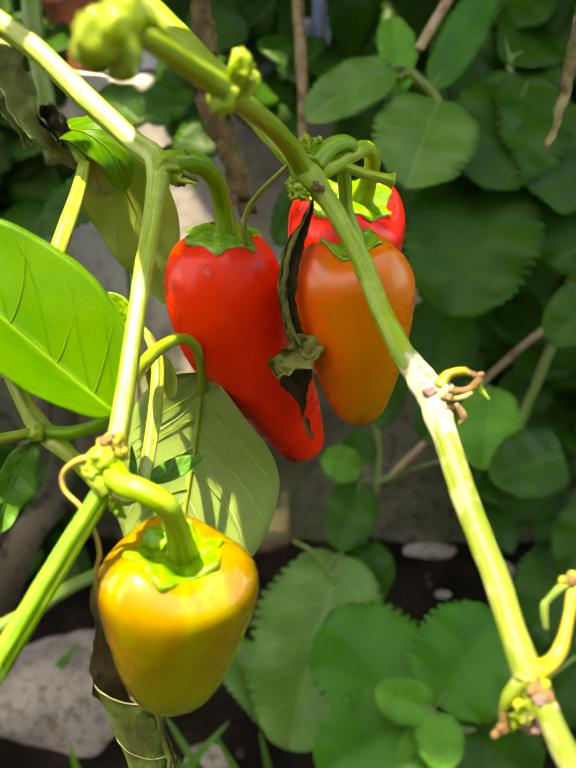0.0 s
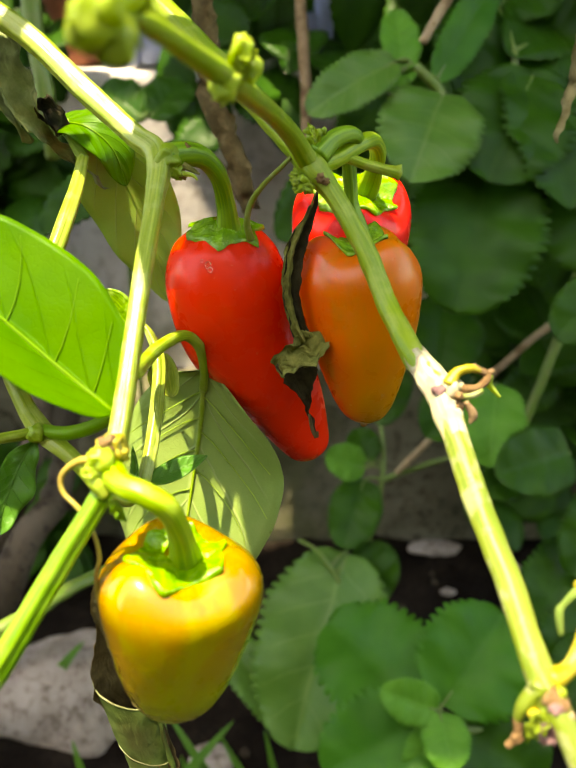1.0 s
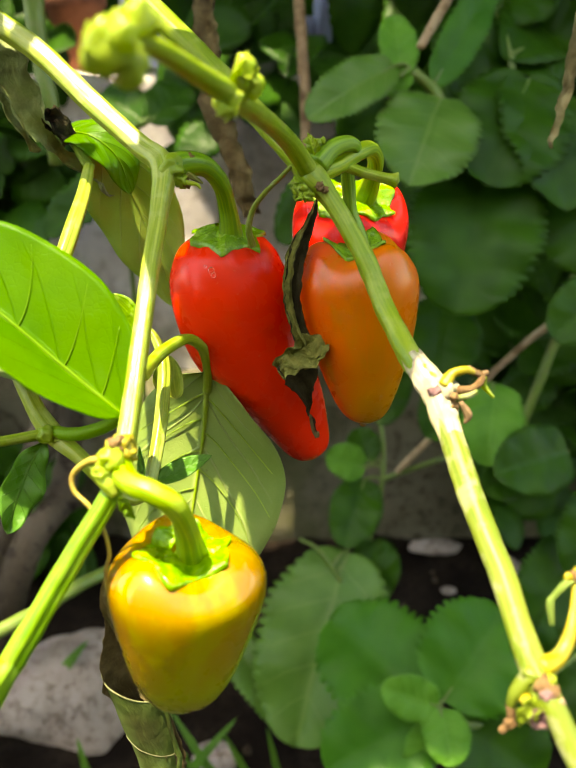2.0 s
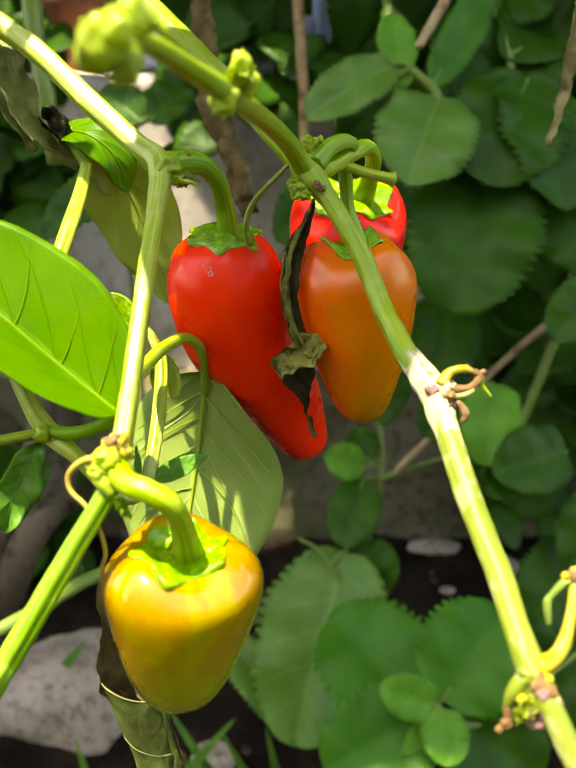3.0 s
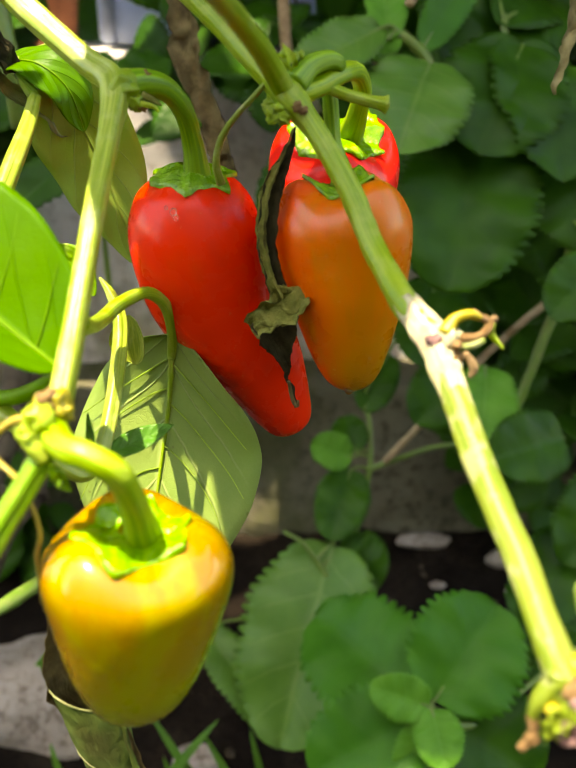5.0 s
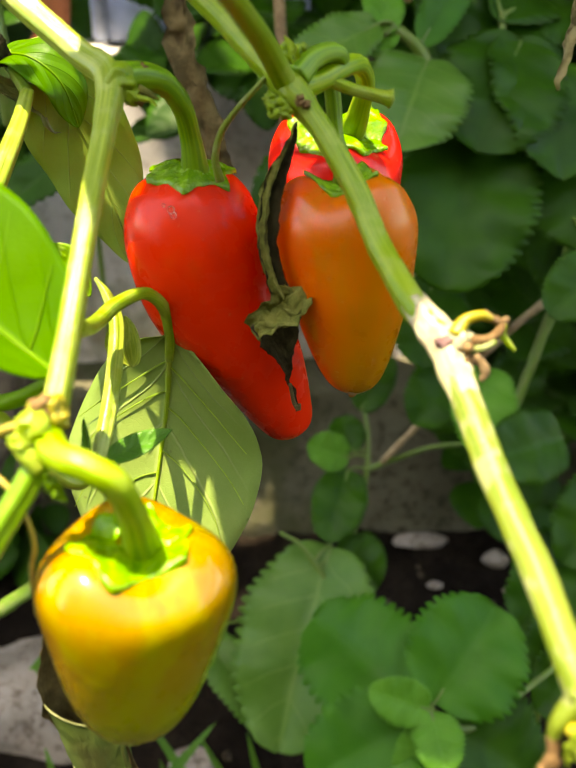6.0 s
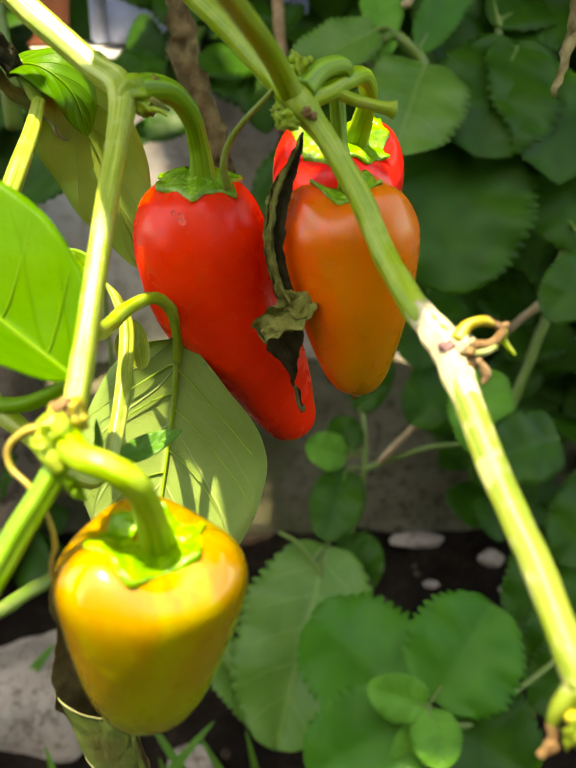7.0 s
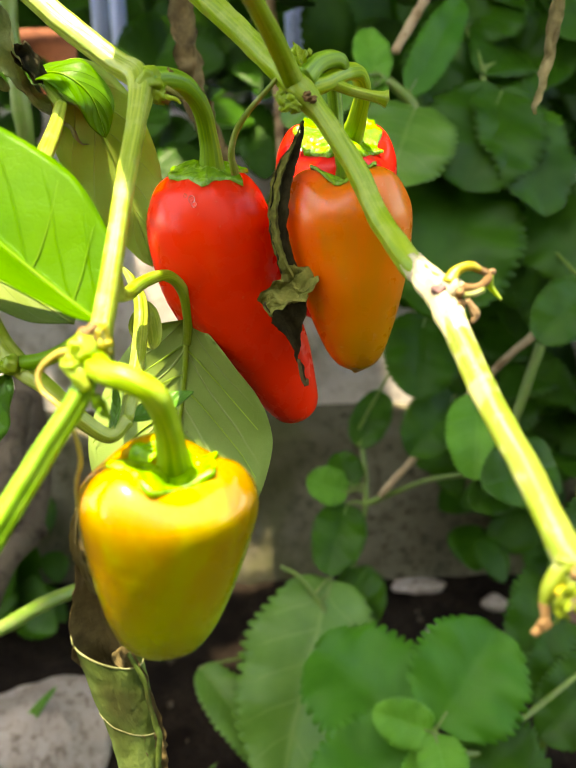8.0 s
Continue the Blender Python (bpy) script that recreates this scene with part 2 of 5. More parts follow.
M_DRY = dry_material("withered_leaf", (0.14, 0.15, 0.034), (0.27, 0.27, 0.075), (0.05, 0.043, 0.014), scale=330.0)
M_DRY_BLACK = dry_material("blackened_leaf", (0.022, 0.019, 0.010), (0.066, 0.058, 0.030), (0.006, 0.005, 0.004))
M_RIM = dry_material("pale_leaf_ridge", (0.30, 0.33, 0.14), (0.42, 0.44, 0.22), (0.22, 0.22, 0.10))
M_DRY_SAGE = dry_material("withered_sage_leaf", (0.22, 0.29, 0.11), (0.36, 0.43, 0.19), (0.12, 0.14, 0.05), scale=220.0, translucent=0.25)
M_DRY_TAN = dry_material("dry_tan_leaf", (0.19, 0.165, 0.07), (0.30, 0.265, 0.13), (0.09, 0.07, 0.03))
M_DRY_GREEN = dry_material("withering_green_leaf", (0.092, 0.15, 0.03), (0.165, 0.235, 0.065), (0.05, 0.055, 0.018), scale=90.0, translucent=0.2)
M_BROWN = dry_material("brown_twig", (0.20, 0.13, 0.07), (0.32, 0.22, 0.12), (0.10, 0.06, 0.03))
M_TAN_TWIG = dry_material("tan_twig", (0.30, 0.22, 0.13), (0.42, 0.32, 0.19), (0.18, 0.12, 0.06))
M_SCAR = dry_material("scar_tissue", (0.17, 0.10, 0.045), (0.27, 0.17, 0.08), (0.07, 0.035, 0.02), rough=0.7, scale=260.0)
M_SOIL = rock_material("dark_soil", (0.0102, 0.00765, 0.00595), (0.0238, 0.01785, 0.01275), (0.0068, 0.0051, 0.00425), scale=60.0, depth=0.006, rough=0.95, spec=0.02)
M_STONE = rock_material("grey_stone", (0.28, 0.235, 0.195), (0.39, 0.34, 0.295), (0.14, 0.105, 0.08), scale=40.0, depth=0.006)
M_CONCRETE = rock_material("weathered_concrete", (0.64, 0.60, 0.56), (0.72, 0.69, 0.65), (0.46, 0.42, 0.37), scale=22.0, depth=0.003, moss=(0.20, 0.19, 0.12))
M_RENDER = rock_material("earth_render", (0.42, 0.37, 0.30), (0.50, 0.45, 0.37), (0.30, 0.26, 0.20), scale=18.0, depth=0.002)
# mossy, and darker than the wall's concrete to paint the shade low on it
M_MOSSY_SHADED = rock_material("mossy_shaded_concrete", (0.105, 0.10, 0.066), (0.165, 0.155, 0.108), (0.05, 0.047, 0.028), scale=24.0, depth=0.005, moss=(0.07, 0.075, 0.03))
M_DARKSTONE = rock_material("dark_wood_root", (0.055, 0.044, 0.03), (0.10, 0.08, 0.056), (0.022, 0.016, 0.012), scale=30.0, depth=0.004)
M_PLASTIC = rock_material("pale_blue_plastic", (0.36, 0.44, 0.66), (0.42, 0.50, 0.72), (0.28, 0.34, 0.52), scale=14.0, depth=0.0004, rough=0.45)
M_CLAY = rock_material("terracotta", (0.22, 0.085, 0.05), (0.27, 0.115, 0.07), (0.14, 0.055, 0.035), scale=24.0, depth=0.001)
M_DRY_BROWN = dry_material("dry_brown_leaf", (0.10, 0.078, 0.034), (0.19, 0.150, 0.070), (0.035, 0.026, 0.014))
M_GRASS = leaf_material("grass_blade", (0.05, 0.17, 0.02), (0.10, 0.26, 0.03), (0.16, 0.34, 0.06), (0.16, 0.40, 0.03), veins=1.0, quilt=0.2)


def water_material():
    n = Nodes("water_drop")
    n.put(n.bsdf, "Transmission Weight", 1.0)
    n.put(n.bsdf, "IOR", 1.33)
    return n.finish((0.95, 0.97, 0.96), 0.02, spec=0.5)


M_WATER = water_material()


# ================= shaping helpers =================
def thing(name, at, label, category, group="", kind=""):
    ob = new(name)
    ob.empty_display_size = 0.01
    ob.location = at
    return tagged(ob, label, category, group, kind)


def part(name, bm, material, parent, label=""):
    """Links a bmesh, given in world metres, as one mesh under a thing or a part."""
    bm.normal_update()
    mesh = bpy.data.meshes.new(name)
    bm.to_mesh(mesh)
    bm.free()
    mesh.materials.append(material)
    for poly in mesh.polygons:
        poly.use_smooth = True
    ob = new(name, mesh)
    if parent:
        ob.parent = parent
        if parent.parent is None:
            ob.matrix_parent_inverse = Matrix.Translation(-Vector(parent.location))
    if label:
        ob["label"] = label
    return ob


def spline(points, n=6):
    """Points of any dimension, resampled along a Catmull-Rom curve."""
    pts = np.array(points, float)
    pts = np.vstack([2 * pts[0] - pts[1], pts, 2 * pts[-1] - pts[-2]])
    out = []
    for i in range(1, len(pts) - 2):
        p0, p1, p2, p3 = pts[i - 1:i + 3]
        for k in range(n):
            t = k / n
            out.append(0.5 * (2 * p1 + (p2 - p0) * t + (2 * p0 - 5 * p1 + 4 * p2 - p3) * t * t + (3 * p1 - p0 - 3 * p2 + p3) * t ** 3))
    out.append(pts[-2])
    return np.array(out)


def frames(curve):
    """Tangents and two carried normals along a curve."""
    tan = np.gradient(curve, axis=0)
    tan /= np.linalg.norm(tan, axis=1)[:, None] + 1e-12
    ref = np.array((0.0, -1.0, 0.25))
    side = []
    a = ref - tan[0] * (ref @ tan[0])
    if np.linalg.norm(a) < 0.05:
        a = np.array((1.0, 0, 0)) - tan[0] * tan[0][0]
    for t in tan:
        a = a - t * (a @ t)
        a /= np.linalg.norm(a)
        side.append(a.copy())
    side = np.array(side)
    return tan, side, np.cross(tan, side)


def skin(bm, rings, uvs, closed=True):
    """Joins rings of points (each the same count) into a tube or sheet, with UVs."""
    layer = bm.loops.layers.uv.verify()
    rows = [[bm.verts.new(p) for p in ring] for ring in rings]
    count = len(rows[0])
    for i in range(len(rows) - 1):
        for j in range(count if closed else count - 1):
            k = (j + 1) % count
            face = bm.faces.new((rows[i][j], rows[i][k], rows[i + 1][k], rows[i + 1][j]))
            for loop, (a, b) in zip(face.loops, ((i, j), (i, j + 1), (i + 1, j + 1), (i + 1, j))):
                loop[layer].uv = uvs(a, b)
    return rows


def tube(bm, points, radii, seg=14, ribs=0, rib=0.0, n=6, rough=0.0, seed=0, closed_ends=True, square=0.0, turn=0.0):
    """A round, ribbed or four-sided stalk along points, with a radius for each of them."""
    both = spline([(*p, r) for p, r in zip(points, radii)], n)
    curve, rad = both[:, :3], np.maximum(both[:, 3], 1e-5)
    tan, a, b = frames(curve)
    length = np.concatenate([[0], np.cumsum(np.linalg.norm(np.diff(curve, axis=0), axis=1))])
    rings = []
    for i in range(len(curve)):
        ring = []
        for j in range(seg):
            th = 2 * math.pi * j / seg
            r = rad[i] * (1 + rib * math.cos(ribs * th + 0.6))
            if square:
                c4, s4 = abs(math.cos(th + turn)), abs(math.sin(th + turn))
                r *= 1 + square * ((c4 ** 6 + s4 ** 6) ** (-1 / 6) - 1.06)
            if rough:
                p = Vector(curve[i]) * 240 + Vector((math.cos(th), math.sin(th), seed * 3.1))
                r *= 1 + rough * noise.noise(p)
            ring.append(curve[i] + r * (math.cos(th) * a[i] + math.sin(th) * b[i]))
        rings.append(ring)
    rows = skin(bm, rings, lambda i, j: (length[i] * 12.0, j / seg))
    if closed_ends:
        for row, c, s in ((rows[0], curve[0] - tan[0] * rad[0] * 0.35, 1), (rows[-1], curve[-1] + tan[-1] * rad[-1] * 0.35, -1)):
            tip = bm.verts.new(c)
            for j in range(seg):
                k = (j + 1) % seg
                bm.faces.new((row[k], row[j], tip) if s > 0 else (row[j], row[k], tip))
    return bm


def stalk(points, radii, **kw):
    return tube(bmesh.new(), points, radii, **kw)


def lump(centre, size, seed=0, detail=2, rough=0.25, scale=1.0, squash=(1, 1, 1)):
    """An uneven rounded body."""
    bm = bmesh.new()
    bmesh.ops.create_icosphere(bm, subdivisions=detail, radius=1.0)
    for v in bm.verts:
        p = v.co.copy()
        k = 1 + rough * noise.noise(p * 1.3 * scale + Vector((seed * 7.3, 0, 0))) + 0.4 * rough * noise.noise(p * 3.7 * scale + Vector((0, seed * 5.1, 0)))
        v.co = Vector(centre) + Vector((p.x * squash[0], p.y * squash[1], p.z * squash[2])) * size * k
    return bm


def outline(u, lobe, power):
    return max(0.0, math.sin(math.pi * min(1.0, max(0.0, u)) ** (math.log(0.5) / math.log(lobe)))) ** power


def blade(path, normal, half, lobe=0.42, power=0.8, fold=0.15, cup=0.0, roll=0.0, wave=0.0, waves=3.0, teeth=0, tooth=0.07, twist=0.0,
          crumple=0.0, nu=28, nv=5, thick=0.0003, seed=0, width=None, shear=0.0):
    """A leaf blade along a path: folded on its midrib, cupped or rolled, wavy or toothed at its margin, with a real thickness."""
    if teeth:
        nu = max(nu, teeth * 4)
    pts = spline(path, 8)
    at = np.concatenate([[0], np.cumsum(np.linalg.norm(np.diff(pts, axis=0), axis=1))])
    total = at[-1]
    at /= total
    hint = np.array(normal, float)
    bm = bmesh.new()
    tops, lows = [], []
    us = np.linspace(0.0, 1.0, nu + 1)
    centre = np.stack([np.interp(us, at, pts[:, k]) for k in range(3)], 1)
    tan = np.gradient(centre, axis=0)
    tan /= np.linalg.norm(tan, axis=1)[:, None]
    for i, u in enumerate(us):
        t = tan[i]
        n0 = hint - t * (hint @ t)
        n0 /= np.linalg.norm(n0)
        v0 = np.cross(t, n0)
        ang = twist * u
        nn = n0 * math.cos(ang) + v0 * math.sin(ang)
        vv = np.cross(t, nn)
        w = half * (width(u) if width else outline(u, lobe, power))
        notch = 0.0
        if teeth:
            saw = (u * teeth) % 1.0
            notch = tooth * (math.sin(math.pi * saw) ** 0.7 - 0.5) * min(1.0, 6 * u) * min(1.0, 8 * (1 - u))
        w = max(w, half * 0.012)
        top, low = [], []
        for j in range(-nv, nv + 1):
            s = j / nv
            ws = w * s * (1 + notch * abs(s) ** 5)
            x, lift = ws, fold * abs(ws) + cup * ws ** 2 / half
            if roll:
                ang2 = roll * s * min(1.0, w / half + 0.25)
                x, lift = w * math.sin(ang2) / roll, w * (1 - math.cos(ang2)) / roll
            lift += wave * half * abs(s) ** 1.6 * math.sin(waves * 2 * math.pi * u + seed + (1.3 if s > 0 else 0.0))
            p = centre[i] + vv * x + nn * lift + t * (shear * x)
            if crumple:
                q = Vector(p) * (1.6 / half)
                p = p + crumple * half * np.array(noise.noise_vector(q + Vector((seed * 3.7, 0, 0)))) + 0.4 * crumple * half * np.array(noise.noise_vector(q * 3.1))
            top.append(p)
            low.append(p - nn * thick)
        tops.append(top)
        lows.append(low)
    layer = bm.loops.layers.uv.verify()
    m = 2 * nv
    a = [[bm.verts.new(p) for p in row] for row in tops]
    b = [[bm.verts.new(p) for p in row] for row in lows]

    def quad(vs, ijs):
        face = bm.faces.new(vs)
        for loop, (i, j) in zip(face.loops, ijs):
            loop[layer].uv = (us[i], j / m)

    for i in range(nu):
        for j in range(m):
            ij = ((i, j), (i + 1, j), (i + 1, j + 1), (i, j + 1))
            quad([a[p][q] for p, q in ij], ij)
            quad([b[p][q] for p, q in reversed(ij)], tuple(reversed(ij)))
        for j in (0, m):
            ij = ((i, j), (i + 1, j))
            vs = [a[i][j], a[i + 1][j], b[i + 1][j], b[i][j]]
            quad(vs if j else vs[::-1], (*ij, *reversed(ij)) if j else (*ij, *reversed(ij))[::-1])
    for i in (0, nu):
        for j in range(m):
            vs = [a[i][j], a[i][j + 1], b[i][j + 1], b[i][j]]
            quad(vs if not i else vs[::-1], ((i, j), (i, j + 1), (i, j + 1), (i, j)))
    return bm


def blade_vein(path, normal, half, fold, lobe, power, u, side, reach, lean, r, lift=0.0003):
    """A raised side vein that leaves the midrib at u and curves towards the tip."""
    pts = spline(path, 8)
    at = np.concatenate([[0], np.cumsum(np.linalg.norm(np.diff(pts, axis=0), axis=1))])
    at /= at[-1]
    line, hint = [], np.array(normal, float)
    for k in np.linspace(0.0, 1.0, 6):
        uu = u + lean * k ** 1.4
        c = np.array([np.interp(uu, at, pts[:, q]) for q in range(3)])
        t = np.array([np.interp(uu + 0.01, at, pts[:, q]) for q in range(3)]) - c
        t /= np.linalg.norm(t)
        nn = hint - t * (hint @ t)
        nn /= np.linalg.norm(nn)
        w = half * outline(uu, lobe, power) * reach * k
        line.append(c + np.cross(t, nn) * w * side + nn * (fold * w + lift))
    return tube(bmesh.new(), line, list(np.linspace(r, r * 0.4, 6)), seg=8, n=4)


def rounded(u, a=0.42, b=0.50):
    """A broad leaf outline with a blunt, rounded tip."""
    top = a / (a + b)
    return (max(u, 0.0) ** a) * (max(1 - u, 0.0) ** b) / (top ** a * (1 - top) ** b)


def bowed(base, tip, normal, droop=0.0, side=0.0):
    """A three-point path from base to tip that arches towards the normal."""
    base, tip, nn = Vector(base), Vector(tip), Vector(normal).normalized()
    d = tip - base
    across = d.cross(nn).normalized()
    return [base, base + d * 0.5 + nn * droop * d.length + across * side * d.length, tip]


def merge(bms):
    """Several bmeshes of one part as one."""
    whole = bmesh.new()
    for bm in bms:
        mesh = bpy.data.meshes.new("piece")
        bm.to_mesh(mesh)
        bm.free()
        whole.from_mesh(mesh)
        bpy.data.meshes.remove(mesh)
    return whole


FACE = (0.0, -0.78, 0.62)  # blades that hang turned towards the open side

# ================= ground and wall =================
def spaced(n, near, far):
    """Coordinates that lie close together in the middle and reach far out."""
    k = np.linspace(-1, 1, n)
    return near * k + (far - near) * np.sign(k) * np.abs(k) ** 9


def ground():
    bm = bmesh.new()
    xs, ys = spaced(150, 1.3, 400.0), spaced(150, 1.2, 400.0) + 0.6
    rows = []
    for y in ys:
        row = []
        for x in xs:
            fade = max(0.0, 1.0 - (abs(x) + abs(y - 0.6)) / 3.0)
            h = 0.020 * noise.noise((x * 6, y * 6, 0)) + 0.010 * noise.noise((x * 22, y * 22, 1)) + 0.006 * noise.noise((x * 60, y * 60, 2))
            row.append((x, y, h * fade))
        rows.append(row)
    skin(bm, rows, lambda i, j: (i * 0.01, j * 0.01), closed=False)
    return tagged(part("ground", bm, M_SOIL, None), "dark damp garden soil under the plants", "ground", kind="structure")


def garden_wall():
    """A thick, uneven concrete wall behind the bed."""
    bm = bmesh.new()
    rings = []
    for z in np.linspace(-0.05, 0.60, 60):
        row = []
        for x in np.linspace(-2.5, 2.5, 200):
            y = 0.95 + 0.010 * noise.noise((x * 5, z * 5, 4)) + 0.004 * noise.noise((x * 23, z * 23, 7))
            row.append((x, y, z))
        rings.append(row)
    rows = skin(bm, rings, lambda i, j: (j * 0.02, i * 0.01), closed=False)
    back = []
    for x in np.linspace(-2.5, 2.5, 200):
        back.append([bm.verts.new((x, 1.13, 0.605)), bm.verts.new((x, 1.14, -0.05))])
    for j in range(199):
        bm.faces.new((rows[-1][j], rows[-1][j + 1], back[j + 1][0], back[j][0]))
        bm.faces.new((back[j][0], back[j + 1][0], back[j + 1][1], back[j][1]))
    return tagged(part("wall_back", bm, M_CONCRETE, None), "weathered grey concrete garden wall behind the plants", "wall", kind="structure")


def added_front_wall():
    """An unseen plain rendered wall, added to close the garden on the open side."""
    bm = bmesh.new()
    bmesh.ops.create_cube(bm, size=1.0)
    for v in bm.verts:
        v.co = Vector((v.co.x * 7.0, -1.7 + v.co.y * 0.2, 1.17 + v.co.z * 2.44))
    return tagged(part("wall_front", bm, M_RENDER, None), "unseen plain earth-coloured rendered wall added across from the bed", "wall", kind="structure")


def added_footing():
    """A low, mossy footing of rough concrete, added to stand out from the wall; its colour includes the shade there."""
    bm = bmesh.new()
    xs = np.linspace(-1.2, 1.6, 240)
    rows = []
    for k in np.linspace(0.0, 1.0, 30):
        row = []
        for x in xs:
            rough = 0.012 * noise.noise((x * 7, k * 3, 2)) + 0.005 * noise.noise((x * 26, k * 9, 6))
            y, z = (0.885 + rough, -0.05 + k / 0.8 * 0.27) if k < 0.8 else (0.885 + rough + (k - 0.8) * 0.37, 0.22 + 0.012 * math.sin((k - 0.8) / 0.2 * 1.6))
            row.append((x, y, z + 0.012 * noise.noise((x * 6, 0, 8)) * k))
        rows.append(row)
    skin(bm, rows, lambda i, j: (j * 0.02, i * 0.01), closed=False)
    return tagged(part("added_footing", bm, M_MOSSY_SHADED, None), "low mossy footing added to the wall, darkened for the shade there", "wall", kind="structure")


ground()
garden_wall()
added_footing()
added_front_wall()


# ================= peppers =================
M_STALK_PALE = stem_material("pale_fruit_stalk", (0.13, 0.28, 0.004), (0.28, 0.42, 0.012), (0.36, 0.48, 0.04), mott=0.3)


class Fruit:
    """A pepper body: rings of a profile (place along the axis, radius) set along a bent axis."""

    def __init__(self, axis, profile, lobes=3, lobed=0.05, phase=0.0, seed=1):
        self.curve = spline(axis, 14)
        self.tan, self.a, self.b = frames(self.curve)
        length = np.concatenate([[0], np.cumsum(np.linalg.norm(np.diff(self.curve, axis=0), axis=1))])
        self.length, self.at = length[-1], length / length[-1]
        self.profile = spline(profile, 6)
        self.lobes, self.lobed, self.phase, self.seed = lobes, lobed, phase, seed

    def point(self, s, r, th):
        k = min(max(s, 0.0), 1.0)
        pick = lambda arr: np.array([np.interp(k, self.at, arr[:, c]) for c in range(3)])
        c = pick(self.curve) + pick(self.tan) * (s - k) * self.length
        fade = (1 - k) ** 0.8
        lobe = math.cos(self.lobes * th + self.phase)
        r2 = r * (1 + self.lobed * lobe * fade)
        sink = -self.lobed * 0.05 * lobe * fade * math.exp(-(k / 0.12) ** 2) * min(1.0, r / 0.012)
        p = c + r2 * (math.cos(th) * pick(self.a) + math.sin(th) * pick(self.b)) + pick(self.tan) * sink
        return p + 0.00035 * np.array(noise.noise_vector(Vector(p) * 55 + Vector((self.seed, 0, 0)))) * min(1.0, r / 0.006)

    def body(self, seg=64):
        bm = bmesh.new()
        rings = [[self.point(s, max(r, 0.00004), 2 * math.pi * j / seg) for j in range(seg)] for s, r in self.profile]
        spans = [max(0.0, s) for s, _ in self.profile]
        rows = skin(bm, rings, lambda i, j: (j / seg, spans[i]))
        bm.faces.new(rows[-1])
        bm.faces.new(rows[0][::-1])
        return bm

    def on_top(self, r, th, lift):
        """A point of the crown at a radius, lifted off the skin."""
        top = self.profile[:int(np.argmax(self.profile[:, 1])) + 1]
        s = float(np.interp(r, np.maximum.accumulate(top[:, 1]), top[:, 0]))
        return self.point(s, r + lift * 0.3, th) - self.tan[0] * lift

    def calyx(self, reach, points=6, jag=0.25, seg=96, seed=0, inner=0.0025, forward=0.0, curl=1.0):
        """The green cap: a thin star draped over the crown, with a torn, thickened rim."""
        bm = bmesh.new()
        rings = []
        steps = 14
        for i in range(steps + 1):
            k = i / steps
            ring = []
            for j in range(seg):
                th = 2 * math.pi * j / seg
                edge = reach * (1 - jag * abs(math.sin(points * th / 2 + seed)) ** 0.8 + 0.10 * noise.noise((math.cos(th) * 2.5, math.sin(th) * 2.5, seed))) * (1 + forward * math.cos(th))
                r = inner + (edge - inner) * k
                ridge = (1 - abs(math.sin(points * th / 2 + seed))) ** 2
                crinkle = noise.noise((math.cos(th) * 11, math.sin(th) * 11, 9 * k + seed)) + 0.5 * noise.noise((math.cos(th) * 24, math.sin(th) * 24, 15 * k))
                lift = 0.0012 * (1 - k) ** 2 + 0.00075 + 0.0009 * ridge * k + 0.00035 * crinkle * min(1.0, 3 * k) + 0.0020 * math.sin(points * th + seed) * k * (1 - k) + 0.0004 * noise.noise((math.cos(th) * 6, math.sin(th) * 6, 5 * k + seed)) * k + 0.0016 * curl * max(0.0, k - 0.75) * 4 * max(0, noise.noise((math.cos(th) * 3, math.sin(th) * 3, seed + 4)))
                ring.append(self.on_top(r, th, lift))
            rings.append(ring)
        rim = []
        for j in range(seg):
            th = 2 * math.pi * j / seg
            p, q = np.array(rings[-1][j]), np.array(rings[-2][j])
            rim.append(p + (p - q) * 0.1 + self.tan[0] * 0.0010)
        rings.append(rim)
        skin(bm, rings, lambda i, j: (i * 0.05, j / seg))
        return bm


def pepper(label, axis, profile, skin_mat, calyx_mat, stalk_pts, stalk_r, reach, lobes=3, lobed=0.05, phase=0.0, points=6, jag=0.25, seed=1, inner=0.0025, forward=0.0, curl=1.0):
    fruit = Fruit(axis, profile, lobes, lobed, phase, seed)
    ob = thing("pepper", axis[0], label, "pepper", "peppers on the plant")
    body = part("body", fruit.body(), skin_mat, ob)
    cap = part("calyx", fruit.calyx(reach, points, jag, seed=seed, inner=inner, forward=forward, curl=curl), calyx_mat, ob, "ragged green calyx")
    part("stalk", stalk(stalk_pts, stalk_r, seg=20, ribs=6, rib=0.06, n=8, rough=0.08, seed=seed), M_STALK if calyx_mat is M_CALYX else M_STALK_PALE, ob, "curved ribbed green stalk")
    return ob, fruit, body


def drops(fruit, parent, spots):
    """Small water drops on the skin: (place along, angle, size)."""
    for s, th, size in spots:
        r = float(np.interp(s, fruit.profile[6 * 4:, 0], fruit.profile[6 * 4:, 1]))
        at = fruit.point(s, r + size * 0.15, th)
        part("water_drop", lump(at, size, seed=int(s * 100), detail=2, rough=0.15), M_WATER, parent, "clear water drop")


